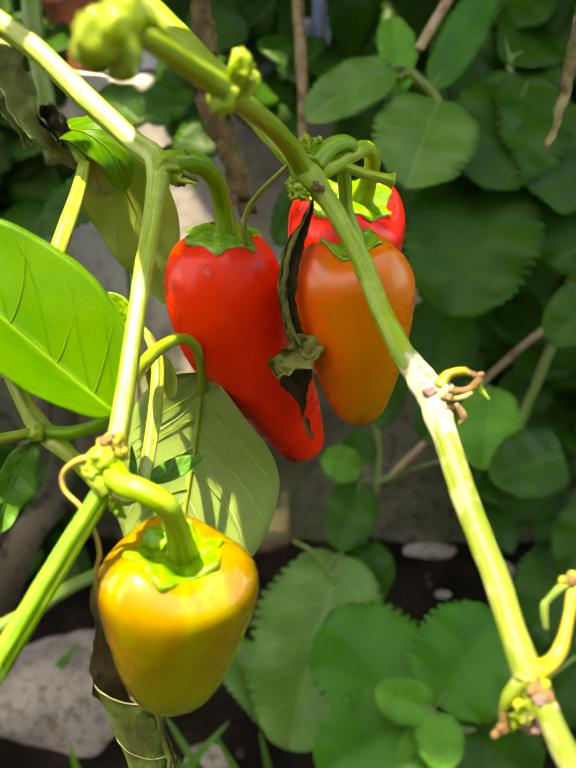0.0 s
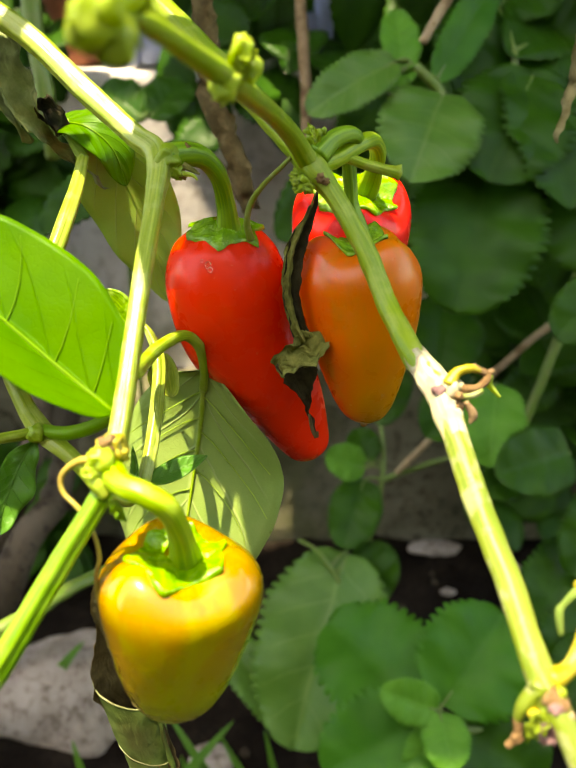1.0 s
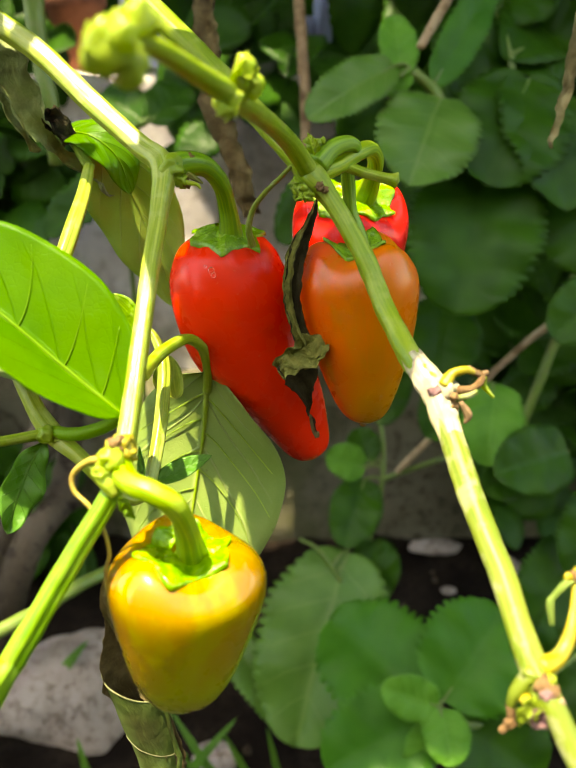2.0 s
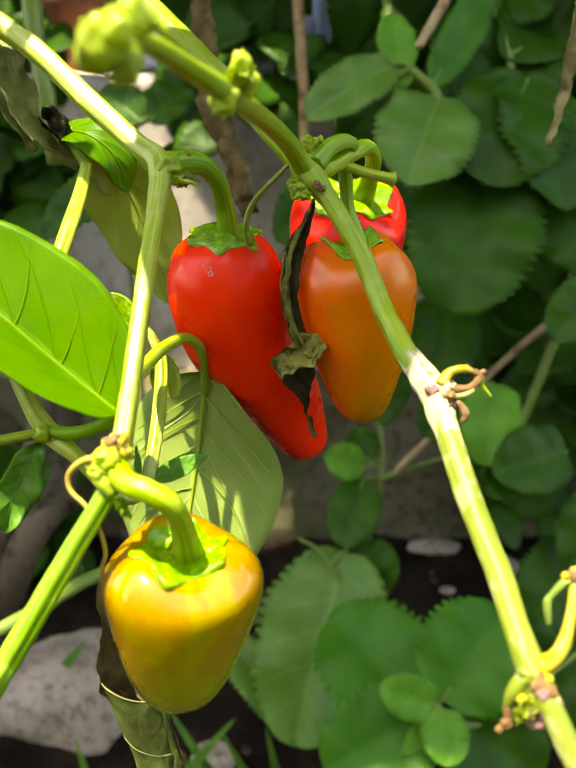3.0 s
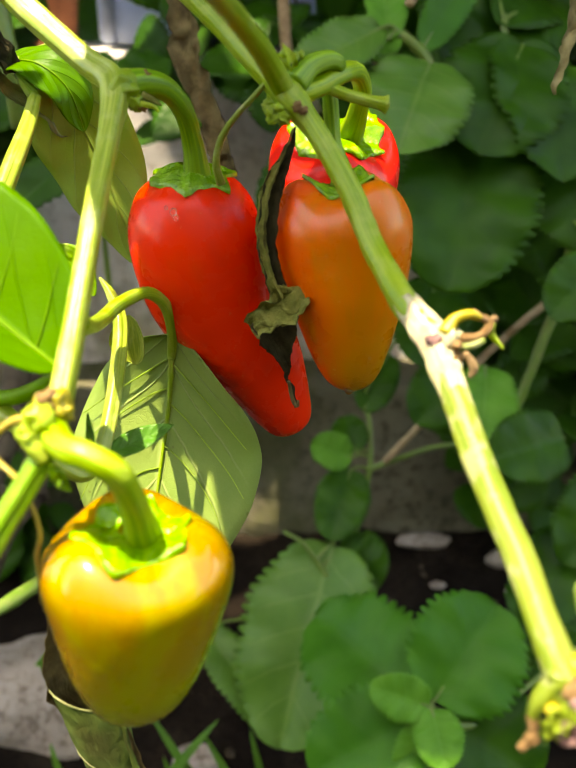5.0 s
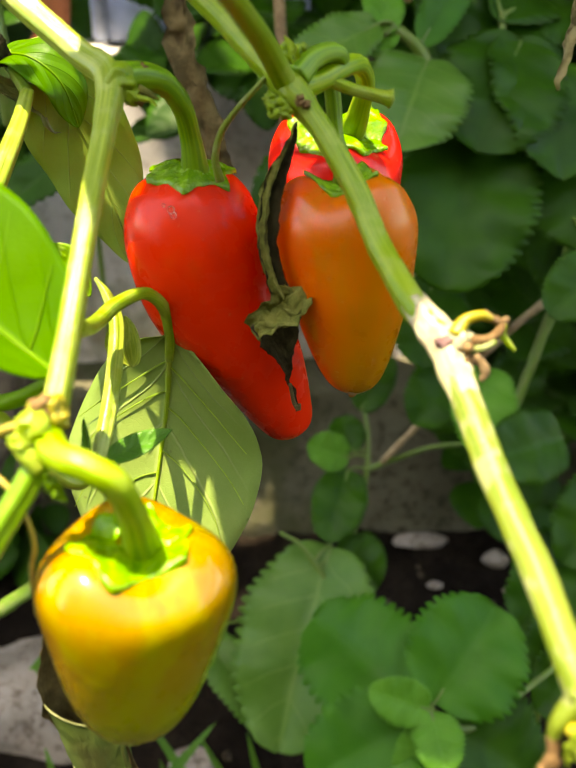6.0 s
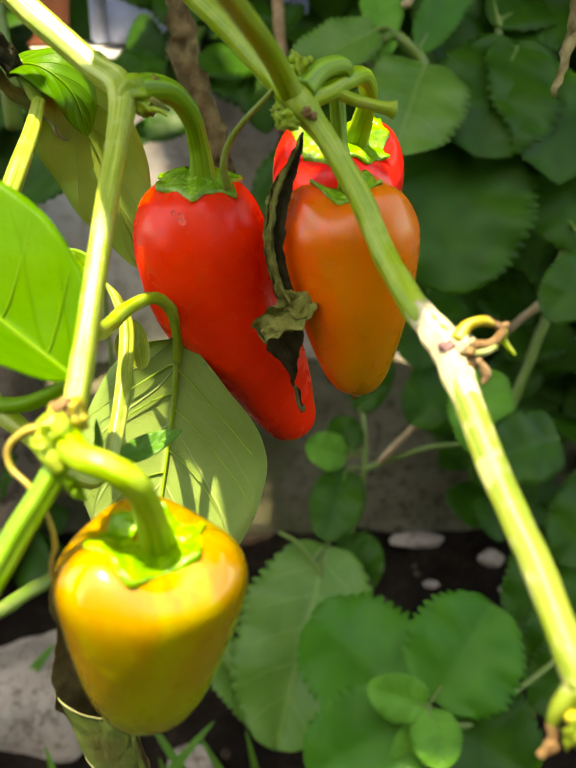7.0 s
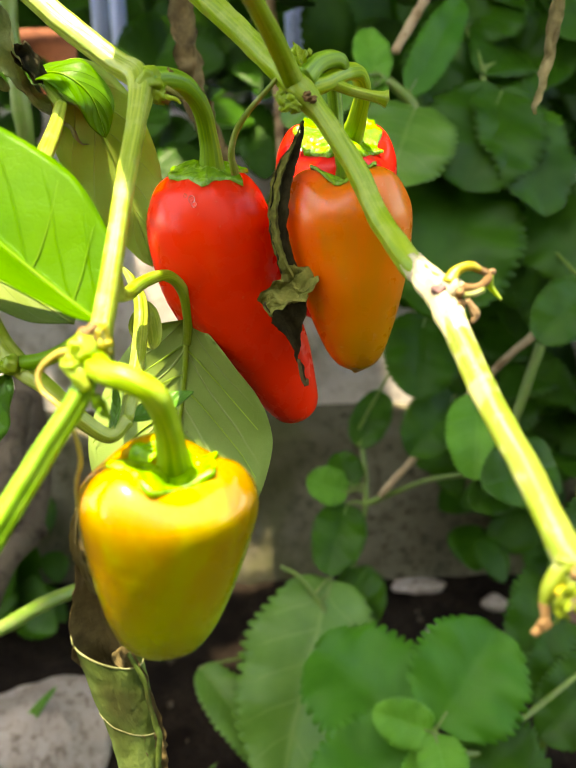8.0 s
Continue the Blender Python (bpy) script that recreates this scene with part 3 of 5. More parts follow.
M_RED = pepper_material("red_pepper_skin", (0.84, 0.026, 0.005), (0.82, 0.026, 0.004), (0.80, 0.024, 0.006))
M_RED_DEEP = pepper_material("deep_red_pepper_skin", (0.80, 0.014, 0.010), (0.78, 0.014, 0.010), (0.70, 0.014, 0.010), rough=0.2)
M_ORANGE = pepper_material("orange_pepper_skin", (0.62, 0.125, 0.003), (0.62, 0.150, 0.003), (0.42, 0.175, 0.003), side=(0.72, 0.065, 0.003), rough=0.3, spec=0.4, coat=0.06)
M_YELLOW = pepper_material("yellow_pepper_skin", (0.255, 0.130, 0.002), (0.275, 0.20, 0.002), (0.27, 0.34, 0.002), side=(0.28, 0.13, 0.002), rough=0.28, spec=0.2, coat=0.7, coat_rough=0.10)

red, red_fruit, red_body = pepper(
    "glossy ripe red pepper with a curved narrow tip",
    [(-0.0204, 0.247, 0.5903), (-0.0204, 0.2467, 0.5742), (-0.0161, 0.2483, 0.5537), (-0.0035, 0.2498, 0.533), (0.005, 0.2495, 0.5156), (0.0098, 0.2491, 0.505)],
    [(-0.030, 0.0), (-0.027, 0.0045), (-0.012, 0.0092), (0.020, 0.0136), (0.075, 0.0174), (0.19, 0.0203), (0.42, 0.0190), (0.67, 0.0152), (0.87, 0.0105), (0.965, 0.0068), (1.0, 0.0)],
    M_RED, M_CALYX,
    [(-0.0349, 0.2234, 0.6169), (-0.0301, 0.227, 0.6175), (-0.0248, 0.2307, 0.6159), (-0.021, 0.2347, 0.6103), (-0.0195, 0.2394, 0.6014), (-0.019, 0.2422, 0.593), (-0.0194, 0.246, 0.5893)],
    [0.0036, 0.0036, 0.0030, 0.0029, 0.0030, 0.0040, 0.0050], 0.0128, lobes=4, lobed=0.010, points=7, jag=0.24, seed=3, inner=0.0035, forward=0.24)
orange, orange_fruit, orange_body = pepper(
    "orange pepper ripening from olive, with shallow lobes",
    [(0.0221, 0.2319, 0.5921), (0.023, 0.2312, 0.5763), (0.0244, 0.2299, 0.5566), (0.0255, 0.2283, 0.5413), (0.0262, 0.2269, 0.5309)],
    [(0.06, 0.0), (0.045, 0.004), (0.015, 0.0085), (0.015, 0.0125), (0.055, 0.0163), (0.17, 0.0190), (0.35, 0.0184), (0.56, 0.0158), (0.80, 0.0112), (0.94, 0.0066), (1.0, 0.0)],
    M_ORANGE, M_CALYX,
    [(0.0174, 0.2355, 0.6167), (0.0184, 0.2365, 0.6093), (0.0193, 0.2363, 0.6018), (0.0214, 0.2364, 0.5948), (0.0223, 0.2368, 0.5908)],
    [0.0020, 0.0021, 0.0021, 0.0028, 0.0036], 0.0108, lobes=3, lobed=0.055, phase=1.9, points=6, jag=0.16, seed=8)
backred, backred_fruit, backred_body = pepper(
    "shiny red pepper half hidden behind the orange one",
    [(0.0222, 0.2613, 0.6011), (0.0218, 0.2668, 0.5865), (0.0201, 0.2722, 0.5648), (0.0165, 0.2765, 0.5455), (0.0134, 0.2789, 0.5363)],
    [(0.02, 0.0), (0.015, 0.0045), (0.01, 0.0095), (0.018, 0.0140), (0.06, 0.0180), (0.18, 0.0206), (0.43, 0.0194), (0.67, 0.0158), (0.87, 0.0105), (0.965, 0.0068), (1.0, 0.0)],
    M_RED_DEEP, M_CALYX_PALE,
    [(0.0082, 0.2228, 0.6156), (0.014, 0.2268, 0.6169), (0.0203, 0.2325, 0.6198), (0.0252, 0.2412, 0.6196), (0.0277, 0.2486, 0.6141), (0.0267, 0.2538, 0.6062), (0.0257, 0.2592, 0.6012)],
    [0.0030, 0.0028, 0.0026, 0.0025, 0.0026, 0.0032, 0.0040], 0.0150, lobes=3, lobed=0.045, phase=0.4, points=9, jag=0.15, seed=5)
yellow, yellow_fruit, yellow_body = pepper(
    "plump yellow pepper turning olive below, in sunlight",
    [(-0.0243, 0.147, 0.5393), (-0.0255, 0.1467, 0.5243), (-0.027, 0.1462, 0.5089), (-0.0288, 0.1461, 0.4906)],
    [(0.05, 0.0), (0.045, 0.004), (0.025, 0.008), (0.01, 0.0118), (0.045, 0.0160), (0.145, 0.0193), (0.3, 0.0190), (0.55, 0.0164), (0.8, 0.0126), (0.94, 0.0082), (1.0, 0.0)],
    M_YELLOW, M_CALYX_PALE,
    [(-0.0389, 0.1456, 0.5626), (-0.0349, 0.1398, 0.562), (-0.0295, 0.1373, 0.5612), (-0.025, 0.1369, 0.558), (-0.0232, 0.1398, 0.5498), (-0.0231, 0.1442, 0.5404), (-0.0235, 0.1475, 0.5355)],
    [0.0030, 0.0027, 0.0027, 0.0027, 0.0027, 0.0036, 0.0048], 0.0122, lobes=3, lobed=0.032, phase=-2.1, points=6, jag=0.2, seed=6, inner=0.0035, forward=0.16, curl=0.5)


# ================= pepper plant =================
plant = thing("pepper_plant", (-0.02, 0.03, 0.0), "leggy pepper plant with bare green stems and few leaves", "plant")
part("stem", stalk(
    [(-0.1588, 0.2923, 0.7071), (-0.1112, 0.2641, 0.6697), (-0.0956, 0.2579, 0.6586), (-0.0771, 0.2516, 0.6471), (-0.0594, 0.2407, 0.633), (-0.0441, 0.2292, 0.6224), (-0.0367, 0.2231, 0.6174), (-0.0364, 0.21, 0.6068), (-0.0371, 0.1904, 0.593), (-0.0376, 0.1688, 0.5771), (-0.0379, 0.1516, 0.566),
     (-0.0394, 0.1450, 0.5620)],
    [0.0034, 0.0035, 0.0035, 0.0034, 0.0034, 0.0032, 0.0034, 0.0025, 0.0023, 0.0022, 0.0023, 0.0024], seg=36, ribs=8, rib=0.035, square=0.8, turn=0.35, n=8, rough=0.05), M_STEM_BLOOM, plant, "ribbed pale green upper stem")
part("stem", stalk(
    [(-0.0389, 0.1468, 0.5628), (-0.0397, 0.1440, 0.5615), (-0.0406, 0.1425, 0.5570), (-0.0457, 0.1375, 0.5494), (-0.0512, 0.1320, 0.5412), (-0.0560, 0.1270, 0.5339), (-0.0608, 0.1220, 0.5268), (-0.0663, 0.1160, 0.5186), (-0.1000, 0.0900, 0.4600), (-0.1050, 0.0600, 0.3400), (-0.0800, 0.0400, 0.1500), (-0.0300, 0.0300, -0.0200)],
    [0.0018, 0.0024, 0.0022, 0.0023, 0.0024, 0.0025, 0.0026, 0.0027, 0.0030, 0.0040, 0.0050, 0.0060], seg=36, ribs=8, rib=0.04, square=0.8, turn=0.5, n=8, rough=0.05), M_STALK, plant, "ribbed green stem")
part("stem", stalk(
    [(-0.1023, 0.2959, 0.7148), (-0.0655, 0.2665, 0.6795), (-0.0467, 0.2557, 0.6633), (-0.027, 0.2447, 0.6464), (-0.0105, 0.2336, 0.6318), (0.0011, 0.224, 0.6204), (0.0071, 0.2197, 0.6147), (0.0126, 0.2148, 0.6088), (0.0213, 0.2054, 0.5955), (0.0268, 0.1955, 0.5835), (0.0324, 0.1801, 0.5751), (0.0342, 0.1772, 0.5732)],
    [0.0035, 0.0037, 0.0036, 0.0034, 0.0032, 0.0030, 0.0038, 0.0027, 0.0028, 0.0028, 0.0029, 0.0025], seg=36, ribs=7, rib=0.03, square=0.35, turn=0.4, n=8, rough=0.09), M_STEM, plant, "green stem above the pale node")
part("stem", stalk(
    [(0.0316, 0.1821, 0.5761), (0.0333, 0.1787, 0.5741), (0.0377, 0.1705, 0.5699),
     (0.0404, 0.1599, 0.5624), (0.0438, 0.1445, 0.5528), (0.0474, 0.1299, 0.5449), (0.0489, 0.1176, 0.5397), (0.0507, 0.1112, 0.5354), (0.0528, 0.1055, 0.5322), (0.0553, 0.1015, 0.5281), (0.0579, 0.0970, 0.5236), (0.0625, 0.0900, 0.5154), (0.078, 0.080, 0.47), (0.11, 0.055, 0.36), (0.11, 0.03, 0.18), (-0.02, 0.03, -0.02)],
    [0.0022, 0.0029, 0.0034, 0.0031, 0.0030, 0.0029, 0.0028, 0.0031, 0.0026, 0.0025, 0.0026, 0.0026, 0.003, 0.004, 0.005, 0.006], seg=30, ribs=5, rib=0.03, n=8, rough=0.09), M_STEM_PALE, plant, "pale yellow-green woody stem with scars")
part("stem", stalk(
    [(0.0054, 0.2202, 0.6169), (0.0005, 0.2078, 0.6259), (-0.0047, 0.1892, 0.6334), (-0.0107, 0.1609, 0.6413), (-0.0164, 0.1437, 0.647), (-0.0214, 0.1283, 0.6518), (-0.0252, 0.1191, 0.6532)],
    [0.0029, 0.0026, 0.0023, 0.0023, 0.0019, 0.0016, 0.0012], seg=24, ribs=5, rib=0.05, square=0.5, turn=0.3, n=8), M_STEM, plant, "young flowering side shoot")
part("stem", stalk(
    [(-0.0678, 0.2614, 0.6111), (-0.0675, 0.2495, 0.6044), (-0.0686, 0.2372, 0.5968), (-0.0707, 0.2254, 0.5878), (-0.0768, 0.2123, 0.5737), (-0.08, 0.2034, 0.5639), (-0.0755, 0.1968, 0.5544), (-0.0693, 0.1921, 0.5465), (-0.0594, 0.1854, 0.5415), (-0.0516, 0.1823, 0.5346), (-0.045, 0.184, 0.5289), (-0.0408, 0.1886, 0.5316)],
    [0.0018, 0.0022, 0.0025, 0.0025, 0.0025, 0.0025, 0.0025, 0.0030, 0.0022, 0.0022, 0.0020, 0.0022], seg=28, ribs=5, rib=0.09, square=0.6, turn=0.3, n=8), M_STEM_BLOOM, plant, "thin arching branch")
part("stem", stalk([(-0.041, 0.1886, 0.5316), (-0.0398, 0.1999, 0.5393), (-0.0399, 0.2151, 0.5485), (-0.0409, 0.2248, 0.5553), (-0.0442, 0.2315, 0.5603), (-0.0479, 0.2354, 0.564)], [0.0018, 0.0019, 0.0019, 0.0018, 0.0013, 0.0004], seg=24, ribs=4, rib=0.16), M_STEM_BLOOM, plant, "thin upright shoot")
part("stem", stalk([(-0.0693, 0.1921, 0.5465), (-0.0755, 0.1898, 0.5463), (-0.0841, 0.1864, 0.5462)], [0.0018, 0.0016, 0.0015], ribs=5, rib=0.08), M_STEM, plant)
part("stem", stalk([(0.0082, 0.2218, 0.6181), (0.0121, 0.2246, 0.6218), (0.0167, 0.2275, 0.6232), (0.0192, 0.2301, 0.6218), (0.0185, 0.2335, 0.6171)], [0.0034, 0.0028, 0.0024, 0.0022, 0.0020], seg=16, ribs=5, rib=0.06, n=8), M_STALK, plant, "knotted fruit stalk")


def stub():
    """A broken-off stalk with a flared, hollow end."""
    bm = stalk([(0.0155, 0.228, 0.6172), (0.0221, 0.228, 0.6148), (0.0294, 0.2272, 0.6131), (0.032, 0.227, 0.6126)], [0.0016, 0.0015, 0.0016, 0.0024], seg=14, ribs=5, rib=0.1)
    return bm


part("stalk_stub", stub(), M_STEM, plant, "broken stalk with a flared end")
for i, (p, size) in enumerate((((0.0064, 0.2218, 0.6228), 0.0016), ((0.0055, 0.2216, 0.6248), 0.0012), ((0.008, 0.2224, 0.6241), 0.0013), ((0.0097, 0.2237, 0.6246), 0.0010))):
    part("bud", lump(p, size, i, 2, 0.5), M_STEM, plant)
for i, (p, size) in enumerate((((0.0029, 0.2151, 0.6119), 0.0019), ((0.0054, 0.2141, 0.6108), 0.0015), ((0.0089, 0.2136, 0.6134), 0.0012), ((0.0018, 0.2165, 0.6138), 0.0014), ((0.0103, 0.2133, 0.6126), 0.0009))):
    part("scar", lump(p, size, i + 3, 3, 0.9, 1.6), M_SCAR if i in (2, 4) else M_STEM, plant, "knobbly scar at the fork")


def leaf(path, normal, half, material, label, parent=None, petiole=None, petiole_r=0.002, rib_r=0.0, rib_mat=None, name="leaf", **kw):
    """A leaf under the plant, with its petiole and a raised midrib where it shows."""
    ob = part(name, blade(path, normal, half, **kw), material, parent or plant, label)
    if petiole:
        part("petiole", stalk(petiole, list(np.linspace(petiole_r, petiole_r * 0.75, len(petiole))), seg=12, ribs=4, rib=0.1), rib_mat or M_STEM, ob)
    if rib_r:
        off = np.array(normal) / np.linalg.norm(normal) * 0.0003
        part("midrib", stalk([np.array(p) + off for p in path], list(np.linspace(rib_r, rib_r * 0.35, len(path))), seg=10), rib_mat or M_STEM, ob)
    return ob


BROAD = [(-0.0416, 0.1674, 0.5645), (-0.0561, 0.1723, 0.5751), (-0.0719, 0.177, 0.5878), (-0.0892, 0.1825, 0.5999), (-0.1009, 0.1873, 0.6079)]
broad = leaf(BROAD, (0.389, -0.516, 0.763), 0.0182, M_LEAF, "broad bright green pepper leaf lit through by the sun",
             petiole=[(-0.0693, 0.1921, 0.5465), (-0.0591, 0.1831, 0.5508), (-0.0499, 0.175, 0.5571), (-0.0416, 0.1674, 0.5645)], petiole_r=0.0020, rib_r=0.0006, rib_mat=M_LEAF_VEIN,
             fold=0.78, lobe=0.42, power=0.55, wave=0.02, nu=48, nv=12, crumple=0.012)
for u, side, reach, lean in ((0.10, 1, 0.85, 0.10), (0.26, 1, 0.86, 0.12), (0.46, 1, 0.86, 0.13), (0.64, 1, 0.84, 0.13)):
    part("vein", blade_vein(BROAD, (0.389, -0.516, 0.763), 0.0182, 0.78, 0.42, 0.55, u, side, reach, lean, 0.00016, 0.00032), M_LEAF_VEIN, broad)
leaf([(-0.1060, 0.218, 0.5770), (-0.0974, 0.214, 0.5746), (-0.0851, 0.208, 0.5702), (-0.066, 0.199, 0.5632), (-0.0528, 0.19, 0.5580)], (0.15, -0.55, 0.82), 0.0120, M_LEAF_OLIVE_SHADED, "olive pepper leaf below the broad one, darkened for its shade",
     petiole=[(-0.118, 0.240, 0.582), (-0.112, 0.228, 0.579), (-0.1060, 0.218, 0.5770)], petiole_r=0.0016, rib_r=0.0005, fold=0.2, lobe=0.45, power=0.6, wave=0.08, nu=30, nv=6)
leaf([(-0.0281, 0.2372, 0.5464), (-0.0304, 0.2399, 0.5234), (-0.0343, 0.2354, 0.4994), (-0.0406, 0.2194, 0.4597)], (-0.30, -0.85, 0.42), 0.0335, M_LEAF_UNDER, "hanging pepper leaf showing its pale veined underside",
     petiole=[(-0.0377, 0.1699, 0.5748), (-0.0404, 0.1883, 0.5668), (-0.0418, 0.2078, 0.5614), (-0.0383, 0.2152, 0.5632), (-0.0326, 0.2241, 0.5633), (-0.0285, 0.2301, 0.5573), (-0.0277, 0.2354, 0.5472), (-0.0287, 0.2387, 0.5376)], petiole_r=0.0021, rib_r=0.0011, fold=0.06, cup=-0.1, lobe=0.5, power=0.62, wave=0.06, waves=2.0, nu=36, nv=8, crumple=0.02)
under = [ob for ob in plant.children if ob.name.startswith("leaf")][-1]
for u, side, reach, lean in ((0.10, 1, 0.92, 0.30), (0.22, 1, 0.92, 0.32), (0.36, 1, 0.92, 0.34), (0.52, 1, 0.9, 0.30), (0.12, -1, 0.92, 0.24), (0.28, -1, 0.92, 0.28), (0.44, -1, 0.92, 0.30)):
    part("vein", blade_vein([(-0.0281, 0.2372, 0.5464), (-0.0304, 0.2399, 0.5234), (-0.0343, 0.2354, 0.4994), (-0.0406, 0.2194, 0.4597)], (-0.30, -0.85, 0.42), 0.0335, 0.06, 0.5, 0.62, u, side, reach, lean, 0.00034), M_LEAF_LIME, under)
leaf([(-0.0403, 0.2347, 0.5529), (-0.0397, 0.2342, 0.5469), (-0.0394, 0.2339, 0.5369)], (-0.3, -0.85, 0.3), 0.0075, M_STEM_BLOOM, "curled lobe at the leaf's base", lobe=0.5, power=0.55, roll=1.2, fold=0.0)
leaf([(-0.0755, 0.2748, 0.621), (-0.0648, 0.2801, 0.6111), (-0.0548, 0.2812, 0.5895), (-0.044, 0.2796, 0.5548)], (-0.25, -0.80, 0.55), 0.0165, M_LEAF_LIME, "pepper leaf hanging behind the stem, its pale underside out",
     petiole=[(-0.0678, 0.2614, 0.6111), (-0.0723, 0.2669, 0.6158), (-0.0755, 0.2748, 0.621)], petiole_r=0.0018, rib_r=0.0006, rib_mat=M_LEAF_LIME, fold=0.25, lobe=0.4, power=0.7, wave=0.08, nu=30, nv=6)
leaf([(-0.0800, 0.276, 0.6205), (-0.068, 0.268, 0.6202), (-0.059, 0.266, 0.6132), (-0.0557, 0.268, 0.6006)], (0.25, -0.62, 0.74), 0.0082, M_LEAF, "bright green pepper leaf arching over, sunlit", petiole=[(-0.0678, 0.2614, 0.6111), (-0.0745, 0.270, 0.617), (-0.0800, 0.276, 0.6205)], petiole_r=0.0014,
     rib_r=0.0004, rib_mat=M_LEAF_VEIN, fold=0.2, lobe=0.45, power=0.6, wave=0.06, nu=28, nv=6)
leaf([(-0.0409, 0.1894, 0.5311), (-0.0335, 0.1916, 0.5332), (-0.0231, 0.1955, 0.5369)], (-0.2, -0.6, 0.75), 0.0034, M_LEAF_SMALL, "small narrow dark green young leaf", fold=0.35, lobe=0.45, power=0.8)
leaf([(-0.0444, 0.1842, 0.5293), (-0.0427, 0.1875, 0.5364), (-0.0433, 0.1887, 0.5438)], (-0.6, -0.6, 0.3), 0.0020, M_LEAF_SMALL, "small young leaf", fold=0.3)
leaf([(-0.0712, 0.1912, 0.5445), (-0.0751, 0.1862, 0.5384), (-0.0782, 0.1804, 0.5305), (-0.0809, 0.1763, 0.5216)], (0.5, -0.8, 0.3), 0.0058, M_LEAF_SMALL, "curled dark green leaf", fold=0.5, wave=0.35, waves=2.5, lobe=0.5)
leaf([(-0.0627, 0.2432, 0.5714), (-0.0573, 0.2424, 0.5648), (-0.051, 0.2408, 0.5566)], (-0.2, -0.6, 0.7), 0.0060, M_CALYX, "leaf edge behind the broad leaf", fold=0.3)
leaf([(-0.0378, 0.1402, 0.5579), (-0.0366, 0.1407, 0.5543), (-0.035, 0.1415, 0.5512)], (0.3, -0.9, 0.2), 0.0014, M_CALYX, "shrivelled green bract", fold=0.2, crumple=0.3)


def withered(path, normal, half, material, label, **kw):
    return part("withered_leaf", blade(path, normal, half, **kw), material, plant, label)


withered([(0.0086, 0.2295, 0.6072), (0.0069, 0.2275, 0.6006), (0.0029, 0.2251, 0.5906), (0.0015, 0.2225, 0.5789), (0.0032, 0.2212, 0.569), (0.0061, 0.221, 0.5613)], (-0.35, -0.93, 0.1), 0.0036, M_DRY_BLACK, "withered blackened leaf hanging between the peppers",
         roll=1.0, crumple=0.18, width=lambda u: 0.15 + 0.85 * min(1, u * 3) - 0.2 * u, nu=40, seed=2)
withered([(0.008, 0.2281, 0.6066), (0.0057, 0.2265, 0.6008), (0.0014, 0.2241, 0.5908), (0.0003, 0.2215, 0.5792), (0.0023, 0.2203, 0.5693), (0.0051, 0.2196, 0.5631)], (-0.85, -0.5, 0.15), 0.0027, M_DRY, "grey-green outer margin of the withered leaf",
         roll=1.2, crumple=0.22, width=lambda u: 0.25 + 0.75 * min(1, u * 2.5) - 0.15 * u, nu=40, seed=3)
withered([(0.0094, 0.2206, 0.5652), (0.0051, 0.2195, 0.5603), (-0.0028, 0.218, 0.5548)], (0.1, -0.8, 0.6), 0.0068, M_DRY, "grey-green dried fold of the withered leaf", crumple=0.36, roll=1.2, nv=9, width=lambda u: 0.45 + 0.55 * math.sin(math.pi * min(1, u * 0.8 + 0.2)), nu=26, seed=4)
withered([(0.0027, 0.2212, 0.5569), (0.0044, 0.2214, 0.5478), (0.0071, 0.2232, 0.5372), (0.009, 0.2234, 0.5283)], (0.1, -0.95, 0.2), 0.0080, M_DRY_BLACK, "black pointed end of the withered leaf", crumple=0.16, roll=1.0, width=lambda u: max(0.12, 1 - 1.25 * u) if u < 0.72 else 0.16, nu=34, seed=6)
part("withered_tip", stalk([(0.0071, 0.2219, 0.537), (0.0082, 0.223, 0.5309), (0.0096, 0.223, 0.5285), (0.0099, 0.2227, 0.5303)], [0.0005, 0.0006, 0.0007, 0.0004], seg=8), M_DRY_BROWN, plant, "curled brown tip")

withered([(-0.0945, 0.2648, 0.652), (-0.0888, 0.2605, 0.6378), (-0.0841, 0.2609, 0.6243), (-0.078, 0.2708, 0.6123), (-0.0703, 0.2791, 0.6065), (-0.0618, 0.2841, 0.5982)], (0.3, -0.9, 0.3), 0.0105, M_DRY_SAGE, "withered grey-green leaf hanging in folds",
         crumple=0.24, roll=2.0, width=lambda u: 1.0 - 0.55 * u + 0.25 * math.sin(9 * u), nu=44, seed=11)
withered([(-0.0992, 0.2672, 0.6476), (-0.0926, 0.2627, 0.6332), (-0.0883, 0.2623, 0.6226), (-0.0867, 0.2637, 0.6161)], (0.6, -0.8, 0.1), 0.0080, M_DRY_SAGE, "withered greenish leaf", crumple=0.28, roll=1.6, nu=30, seed=12, width=lambda u: 0.9 - 0.5 * u)
withered([(-0.0845, 0.2632, 0.6294), (-0.0782, 0.2669, 0.6229), (-0.0737, 0.2721, 0.6151)], (0.2, -0.6, 0.7), 0.0060, M_DRY_BLACK, "blackened leaf edge", crumple=0.35, roll=1.0, nu=24, seed=14)
